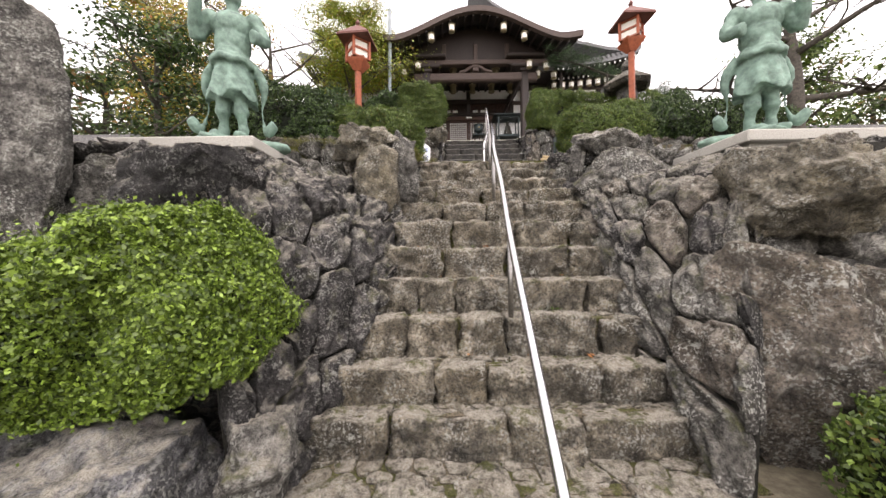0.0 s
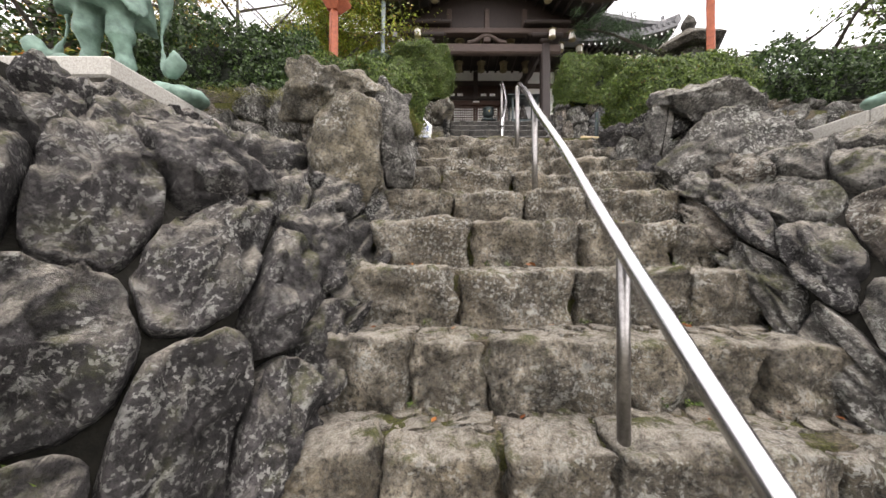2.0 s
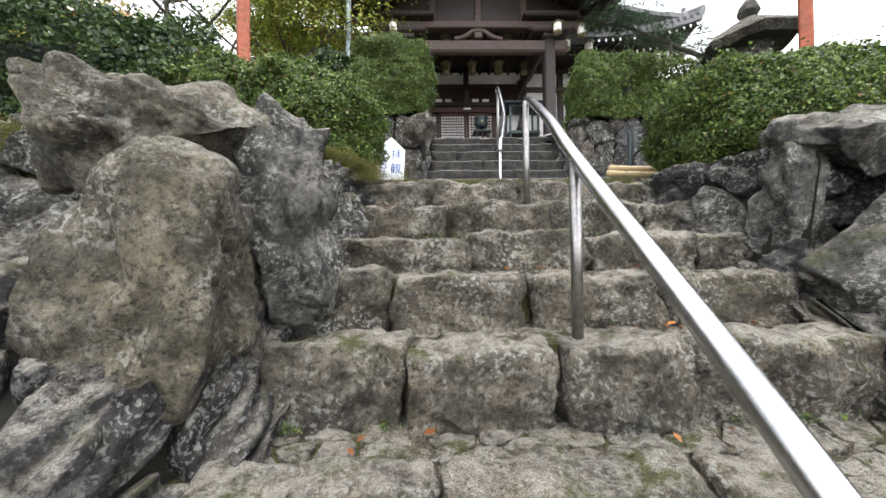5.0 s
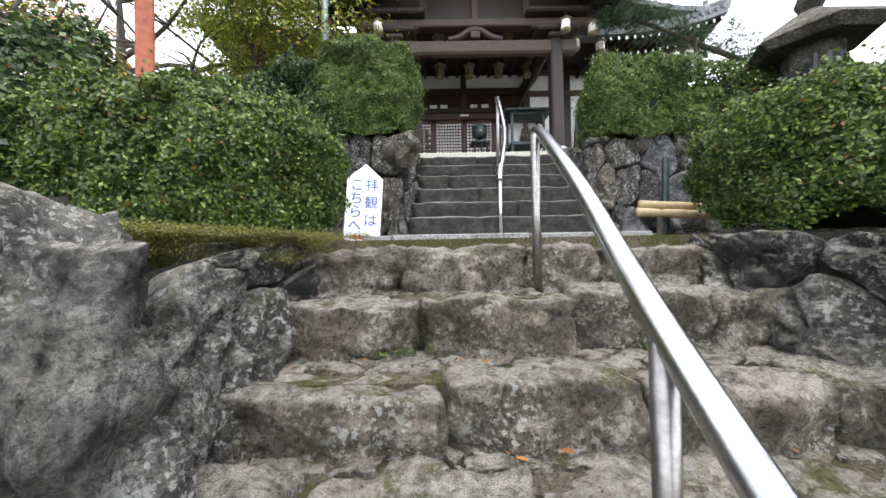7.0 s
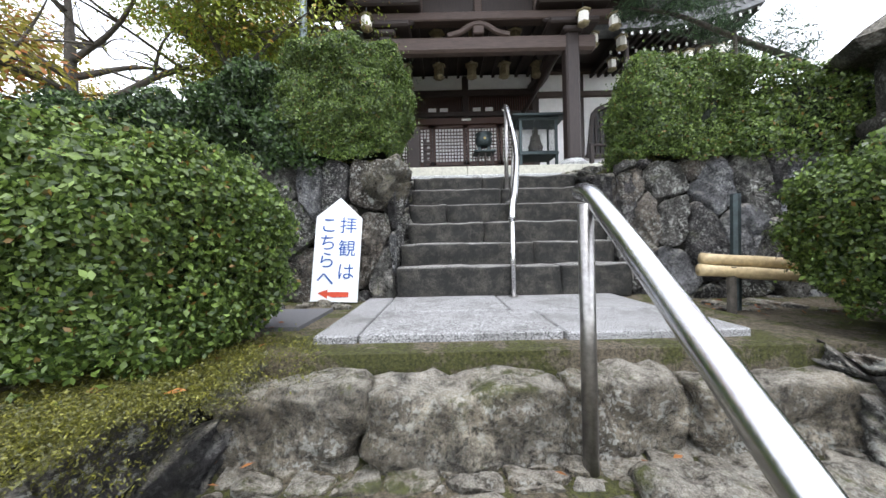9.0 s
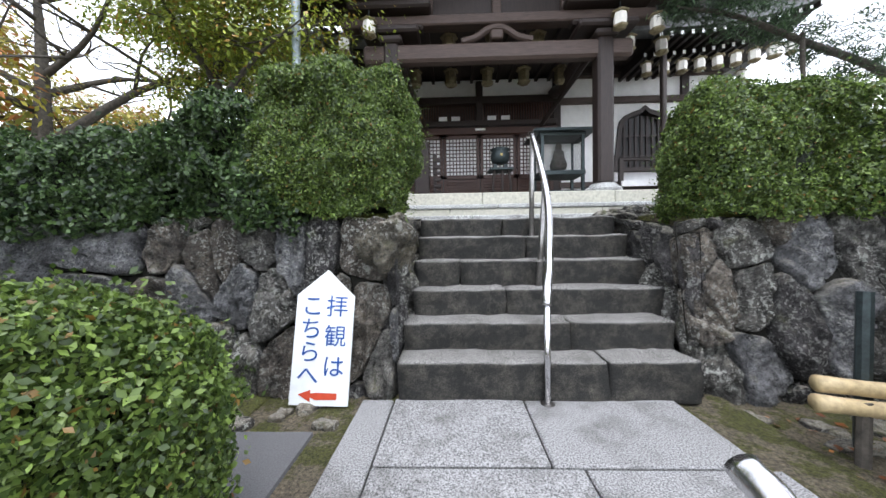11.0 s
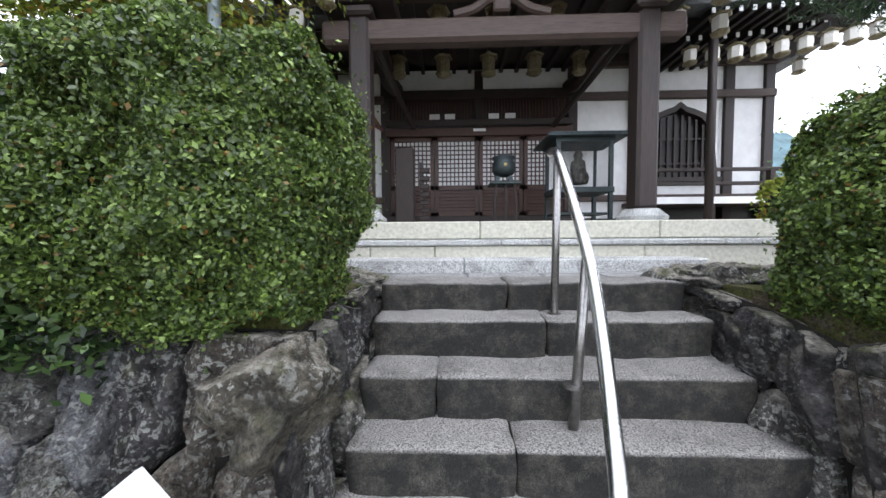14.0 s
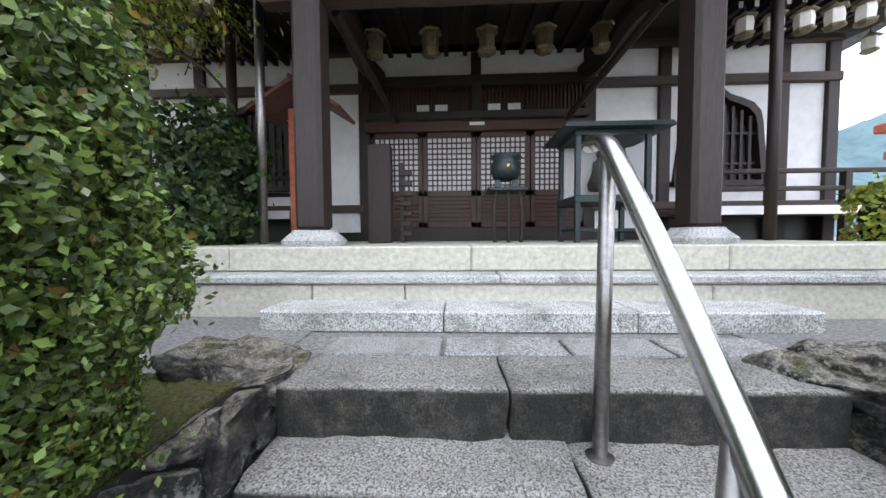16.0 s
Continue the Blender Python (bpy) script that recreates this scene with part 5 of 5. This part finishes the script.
rock_wall("wall_cheek", "boulder cheek wall beside the upper steps", [[(0.04, 9.45, 4.9), (0.02, 8.7, 4.4), (0.0, 8.0, 3.6)], [(-0.02, 9.5, 5.12), (-0.03, 8.7, 5.08), (-0.05, 8.15, 5.0)]], 0.34, 14, [WALLROCK, DARKROCK], 0.07, 0.05)
rock_wall("wall_cheek", "boulder cheek wall beside the upper steps", [[(2.22, 8.0, 3.6), (2.24, 8.7, 4.4), (2.28, 9.45, 4.9)], [(2.28, 8.15, 4.9), (2.3, 8.7, 5.02), (2.34, 9.5, 5.12)]], 0.34, 15, [WALLROCK, DARKROCK], 0.07, 0.05)

# ---- hedges and bushes ----
hedge("hedge", "dense clipped green hedge along the temple terrace", -1.15, 0.06, 8.0, 8.85, 4.97, 6.26, HEDGE, 190000, 0.0118, 1, 4.5, 0.09)
hedge("camellia_hedge", "loose dark-leaved hedge along the temple terrace", -1.9, -0.9, 8.05, 9.0, 4.98, 6.05, HEDGEDARK, 40000, 0.023, 2, 4, 0.14)
hedge("camellia_hedge", "low loose dark-leaved hedge along the temple terrace", -5.2, -1.6, 8.1, 9.0, 4.98, 5.76, HEDGEDARK, 50000, 0.024, 22, 4, 0.16)
hedge("hedge", "square clipped green hedge beside the upper steps", 2.40, 3.45, 8.05, 8.8, 4.95, 6.08, HEDGE, 100000, 0.0135, 3, 4.5, 0.08)
hedge("hedge", "clipped hedge with thin patches on the terrace edge", 3.2, 6.4, 8.15, 8.9, 4.98, 5.95, HEDGE, 50000, 0.02, 4, 5, 0.12)
hedge("hedge", "rounded clipped hedge beside the landing", -2.3, -0.50, 5.95, 7.0, 3.66, 4.72, HEDGE, 170000, 0.014, 5, 3.6, 0.10)
hedge("hedge", "rounded clipped hedge on the middle terrace", -4.8, -1.75, 5.95, 7.0, 3.66, 5.2, HEDGEDARK, 50000, 0.024, 6, 3.0, 0.2)
hedge("hedge", "rounded clipped hedge beside the landing", 2.48, 4.2, 5.75, 7.15, 3.66, 4.72, HEDGE, 120000, 0.015, 7, 3.2, 0.10)
hedge("hedge", "loose green hedge on the middle terrace", 3.6, 7.0, 5.9, 7.0, 3.66, 4.75, HEDGEDARK, 40000, 0.024, 8, 3.0, 0.16)
hedge("azalea_bush", "bright yellow-green mounded azalea bush", -3.15, -1.25, 1.55, 2.75, 0.75, 2.12, AZALEA, 150000, 0.017, 9, 2.3, 0.12, "azalea bushes")
hedge("azalea_bush", "small dark green azalea bush at the stair foot", 2.35, 3.5, 1.2, 2.0, 0.15, 1.05, HEDGE, 12000, 0.022, 10, 2.4, 0.08, "azalea bushes")
hedge("shrub", "leafy green shrub in front of the temple window", -2.6, -1.55, 11.2, 11.9, 5.39, 7.1, HEDGEDARK, 6000, 0.05, 11, 2.2, 0.2, "shrubs")
hedge("shrub", "pale green shrub beside the veranda", 4.9, 5.4, 11.25, 11.65, 5.39, 6.25, MAPLEGREEN, 1500, 0.036, 12, 2.2, 0.08, "shrubs")

# ---- sign board ----
SW, SH = 0.21, 0.92
sign = bmesh.new()
sv = [sign.verts.new((x, 0, z)) for x, z in ((-SW, 0), (SW, 0), (SW, 0.78), (0, SH + 0.05), (-SW, 0.78))]
sign.faces.new(sv)
ext = bmesh.ops.extrude_face_region(sign, geom=sign.faces[:])
bmesh.ops.translate(sign, verts=[v for v in ext["geom"] if isinstance(v, bmesh.types.BMVert)], vec=(0, 0.025, 0))
bmesh.ops.recalc_face_normals(sign, faces=sign.faces[:])
board = tagged(part("sign_board", sign, WHITEPAINT), "white pointed sign board with blue writing leaning on the wall", "sign")
board.matrix_basis = pose(-0.52, 7.80, 3.735, -8, 3, 2) @ Matrix.Scale(0.97, 4)
for x, chars in ((0.09, "拝観は"), (-0.09, "こちらへ")):
    for k, ch in enumerate(chars):
        step_z = 0.215 if len(chars) == 3 else 0.165
        writing("lettering", ch, 0.165, pose(x, -0.004, 0.695 - k * step_z, 90), BLUEPAINT, board)
arrow = bmesh.new()
av = [arrow.verts.new((x, -0.003, z)) for x, z in ((0.13, 0.09), (0.13, 0.045), (-0.02, 0.04), (-0.06, 0.055), (-0.06, 0.025), (-0.15, 0.075), (-0.06, 0.11), (-0.06, 0.085), (-0.02, 0.09))]
arrow.faces.new(av)
part("arrow", arrow, REDPAINT, board, "red painted arrow")

# ---- bamboo, stake ----
for k, (z, x0, x1) in enumerate(((4.06, 2.40, 3.9), (3.98, 2.34, 3.8))):
    pole = bmesh.new()
    tube([(x0 + (x1 - x0) * t / 12, 7.42 - 0.2 * t / 12 - 0.05 * k, z - 0.12 * t / 12) for t in range(13)], [0.042 if t % 3 else 0.046 for t in range(13)], 12, pole)
    tagged(part("bamboo_pole", pole, BAMBOO, smooth=True), "dry yellow bamboo pole laid as a barrier", "bamboo pole", "bamboo poles")
tagged(part("stake", tube([(2.68, 7.45, 3.6), (2.72, 7.48, 4.55)], 0.035, 8), IRON), "dark upright stake holding the bamboo", "stake", "stakes")
tagged(part("stake", tube([(2.55, 7.34, 3.6), (2.55, 7.34, 4.0)], 0.03, 8), BARK), "short wooden stake under the bamboo", "stake", "stakes")

# ---- red lanterns and stone lantern ----
def red_lantern(x, y, z, h, turn=0):
    root = thing("red_lantern", "faded vermilion wooden lantern on a post", "lantern", "red lanterns")
    part("post", box(-0.052, 0.052, -0.052, 0.052, 0, h - 0.85, 0.01), VERMILION, root)
    part("collar", lathe([(0.10, h - 0.98), (0.26, h - 0.80), (0.28, h - 0.76)], 4), VERMILION, root)
    for sx in (-1, 1):
        for sy in (-1, 1):
            part("corner_post", box(sx * 0.17 - 0.025, sx * 0.17 + 0.025, sy * 0.17 - 0.025, sy * 0.17 + 0.025, h - 0.76, h - 0.36), VERMILION, root)
    part("panel", box(-0.15, 0.15, -0.15, 0.15, h - 0.74, h - 0.38), LANTERN, root, "pale paper panel")
    for z0 in (h - 0.76, h - 0.58, h - 0.40):
        part("rail", box(-0.18, 0.18, -0.18, 0.18, z0, z0 + 0.035), VERMILION, root)
    part("roof", lathe([(0.46, h - 0.37), (0.46, h - 0.33), (0.24, h - 0.16), (0.10, h - 0.06), (0.03, h)], 4), DARKRED, root, "dark red hipped roof")
    part("finial", lathe([(0.03, h), (0.05, h + 0.05), (0.01, h + 0.13)], 8), DARKRED, root)
    root.matrix_basis = pose(x, y, z, 0, 0, turn)
    return root


red_lantern(-1.72, 6.5, 3.66, 2.95, 40)
red_lantern(4.05, 6.6, 3.66, 3.35, 45)
sl = thing("stone_lantern", "weathered grey stone garden lantern with a broad cap", "stone lantern", at=(4.6, 7.75, 3.66))
part("foot", lathe([(0.40, 0), (0.40, 0.15), (0.26, 0.25)], 6), STONELAN, sl)
part("shaft", lathe([(0.20, 0.25), (0.17, 0.7), (0.20, 1.35)], 12), STONELAN, sl)
part("stand", lathe([(0.20, 1.35), (0.36, 1.5), (0.36, 1.6)], 6), STONELAN, sl)
part("light_box", lathe([(0.24, 1.6), (0.25, 2.15)], 6), STONELAN, sl)
# openings are black panels, their inner shade put into the colour
for k in range(3):
    o = part("opening", box(-0.07, 0.07, -0.225, -0.2, 1.72, 2.02), BLACK, sl)
    o.matrix_basis = pose(0, 0, 0, 0, 0, -60 + 60 * k + 30)
part("cap", lathe([(0.48, 2.15), (0.58, 2.24), (0.50, 2.32), (0.2, 2.52), (0.10, 2.58)], 6), STONELAN, sl)
part("jewel", lathe([(0.08, 2.58), (0.13, 2.68), (0.10, 2.78), (0.01, 2.9)], 10), STONELAN, sl)

# far torii-like gate frame on the right
gate = thing("red_gate", "small vermilion shrine gate beyond the veranda", "gate", at=(10.2, 15.2, 5.08))
for x in (0, 1.5):
    part("pillar", tube([(x, 0, 0), (x, 0, 2.7)], 0.1, 12), VERMILION, gate, smooth=True)
part("lower_beam", box(-0.3, 1.8, -0.07, 0.07, 2.15, 2.32), VERMILION, gate)
part("top_beam", box(-0.5, 2.0, -0.12, 0.12, 2.7, 2.9, 0.03), VERMILION, gate)

# ---- trees ----
tree("maple", "maple turning yellow and orange behind the statues", (-9.0, 13.0, 5.0), 3.4, 1.9, MAPLE, 9000, 1, 0.04, 10, trunk_r=0.10, crown_low=0.5, lean=(0.3, 0.5))
tree("maple", "green-yellow maple overhanging the terrace", (-3.3, 10.4, 5.08), 4.6, 1.8, MAPLEGREEN, 38000, 2, 0.034, 13, trunk_r=0.10, crown_low=0.6, lean=(0.5, -0.3))
tree("maple", "orange and yellow maple in the far garden", (-7.5, 9.5, 3.66), 5.5, 2.6, MAPLE, 26000, 3, 0.055, 10, trunk_r=0.13)
tree("maple", "yellow-green maple in the far garden", (-6.6, 13.5, 5.0), 3.0, 1.7, MAPLE, 7000, 4, 0.05, 10, trunk_r=0.13)
tree("bare_cherry", "leafless spreading cherry tree", (-5.6, 10.2, 5.0), 4.0, 3.4, MAPLE, 0, 5, 0.05, 10, True, 0.16, 0.4)
tree("bare_cherry", "leafless spreading cherry tree", (7.2, 6.4, 3.66), 4.6, 3.0, MAPLE, 0, 6, 0.05, 10, True, 0.17, 0.4)
tree("garden_tree", "dark evergreen tree at the terrace edge", (-6.0, 6.6, 3.66), 3.2, 1.6, HEDGEDARK, 6000, 7, 0.05, 9, trunk_r=0.09, crown_low=0.2)
tree("garden_tree", "evergreen tree at the terrace edge", (8.2, 7.2, 3.66), 2.8, 1.5, HEDGE, 6000, 8, 0.05, 9, trunk_r=0.09, crown_low=0.2)
for k, (x, y) in enumerate(((-13, 12), (-16, 20), (-12, 26), (-20, 8), (15, 24), (-24, 16), (19, 14))):
    tree("far_tree", "tree at the edge of the temple grounds", (x, y, 5.0 if y > 8.3 else 0.2), 3.6 + k % 3 * 0.6, 2.4, FOREST, 4500, 40 + k, 0.11, 10, trunk_r=0.2, crown_low=0.3)

# trained pine over the court
pine = thing("trained_pine", "trained pine with long horizontal limbs on props", "tree", "garden trees", at=(8.6, 10.9, 5.08))
limb = smooth_line([(0, 0, -0.1), (-0.1, 0.1, 1.0), (-0.6, 0, 1.7), (-1.8, -0.3, 2.2), (-3.0, -0.4, 2.6), (-4.1, -0.5, 2.95), (-4.9, -0.5, 3.1)], 6)
part("trunk", tube(limb, [0.10 - 0.08 * k / (len(limb) - 1) for k in range(len(limb))], 9), BARK, pine, smooth=True)
gp = np.random.default_rng(5)
pts = []
for k in range(8, len(limb), 1):
    for _ in range(5):
        c = np.array(limb[k]) + gp.normal(0, 1, 3) * (0.22, 0.26, 0.08) + (0, 0, 0.06)
        pts.append(c + gp.normal(0, 1, (70, 3)) * (0.10, 0.10, 0.045))
pts = np.concatenate(pts)
leaves("needles", pts, np.tile([0, 0, 1.0], (len(pts), 1)), 0.06, PINE, pine, 6, 0.10, 0.8)
for k, (x, y, h) in enumerate(((7.0, 10.6, 2.2), (5.6, 10.45, 2.7))):
    tagged(part("pine_prop", tube([(x, y, 5.05), (x - 0.1, y, 5.08 + h)], 0.03, 7), BARK), "slim wooden prop under a pine limb", "prop", "pine props")

# distant wooded hill
hill = bmesh.new()
hv = []
for i in range(41):
    for j in range(9):
        x, y = 40 + i * 8, 60 + j * 22
        hv.append(hill.verts.new((x, y, -2 + 56 * math.exp(-((x - 150) / 90) ** 2) * math.sin(math.pi * j / 8) * (0.8 + 0.4 * noise.fractal(Vector((x, y, 0)) * 0.02, 0.9, 2, 4)))))
for i in range(40):
    for j in range(8):
        hill.faces.new((hv[i * 9 + j], hv[i * 9 + 9 + j], hv[i * 9 + 10 + j], hv[i * 9 + j + 1]))
tagged(part("backdrop_hill", hill, HILL, smooth=True), "distant wooded hill with blue-green haze in its colour", "hill", kind="structure")

# ---- small growth and fallen leaves ----
gl = np.random.default_rng(77)
lp = []
for y, z in LOWER[2:]:
    m = 7
    for x in gl.uniform(-0.5, 1.95, m):
        lp.append((x, y + gl.uniform(0.22, 0.36), z + 0.012))
for _ in range(26):
    lp.append((gl.uniform(-1.6, -0.4), gl.uniform(6.0, 7.1), 3.74))
for _ in range(40):
    lp.append((gl.uniform(2.3, 3.4), gl.uniform(7.2, 7.8), 3.675))
leaves("fallen_leaves", lp, np.tile([0, 0, 1.0], (len(lp), 1)), 0.026, DEADLEAF, None, 3, 0.6, 0.25)
tagged(bpy.data.objects["fallen_leaves"], "scattered brown and orange fallen leaves", "leaves", kind="stuff")
tp = []
for _ in range(60):
    y, z = LOWER[int(gl.integers(2, 12))]
    c = np.array((gl.uniform(-0.5, 1.95), y + gl.uniform(-0.06, 0.0) + 0.42, z + 0.0))
    tp.append(c + np.abs(gl.normal(0, 1, (30, 3))) * (0.03, 0.02, 0.018))
tp = np.concatenate(tp)
leaves("weed_tufts", tp, np.tile([0, 0, 1.0], (len(tp), 1)), 0.011, HEDGE, None, 4, 0.35, 0.9)
tagged(bpy.data.objects["weed_tufts"], "small green weeds in the joints of the steps", "weeds", kind="stuff")
mp = np.stack([gl.uniform(-2.4, -0.42, 60000), gl.uniform(5.5, 6.7, 60000), np.full(60000, 3.725)], axis=1)
mp[:, 2] += 0.02 * np.sin(mp[:, 0] * 9) * np.sin(mp[:, 1] * 11)
leaves("moss_bank", mp, np.tile([0, 0, 1.0], (len(mp), 1)), 0.0055, leaf_material("moss_tuft", (0.055, 0.06, 0.010), (0.22, 0.215, 0.035)), None, 8, 0.4, 0.8)
tagged(bpy.data.objects["moss_bank"], "soft yellow-green moss on the terrace edge", "moss", kind="stuff")

# flat stones along the wall foot
re = random.Random(31)
for x0, x1, y0, y1, z, n in ((-4.6, -0.35, 7.56, 7.92, 3.72, 34), (2.2, 3.9, 7.3, 7.9, 3.655, 16)):
    for k in range(n):
        e = part("edging_stone", block(re.uniform(0.10, 0.24), re.uniform(0.08, 0.15), 0.07, re.randrange(9999), 0.018, 5, 0.03), PALEROCK if k % 3 else WALLROCK, smooth=True)
        e.matrix_basis = pose(re.uniform(x0, x1), re.uniform(y0, y1), z + 0.03, re.uniform(-4, 4), re.uniform(-4, 4), re.uniform(0, 180))
        tagged(e, "small flat pale stone set in mossy dirt", "stone", "wall foot stones")
# thick moss hanging over the terrace edge
edge = smooth_line([(-2.6, 5.42, 3.76), (-1.6, 5.4, 3.76), (-0.9, 5.55, 3.74), (-0.58, 6.0, 3.73), (-0.42, 6.5, 3.74)], 8)
hp = []
for _ in range(420):
    c = np.array(edge[int(gl.integers(0, len(edge)))]) + gl.normal(0, 1, 3) * (0.10, 0.10, 0.0)
    drop = max(0.0, gl.normal(-0.02, 0.10))
    c += (0.10 * drop, -0.25 * drop, -drop)
    hp.append(c + gl.normal(0, 1, (220, 3)) * (0.05, 0.05, 0.014))
hp = np.concatenate(hp)
leaves("moss_edge", hp, np.tile([0, -0.3, 1.0], (len(hp), 1)), 0.0055, bpy.data.materials["moss_tuft"], None, 9, 0.4, 0.8)
tagged(bpy.data.objects["moss_edge"], "thick brown-green moss hanging over the terrace edge", "moss", kind="stuff")
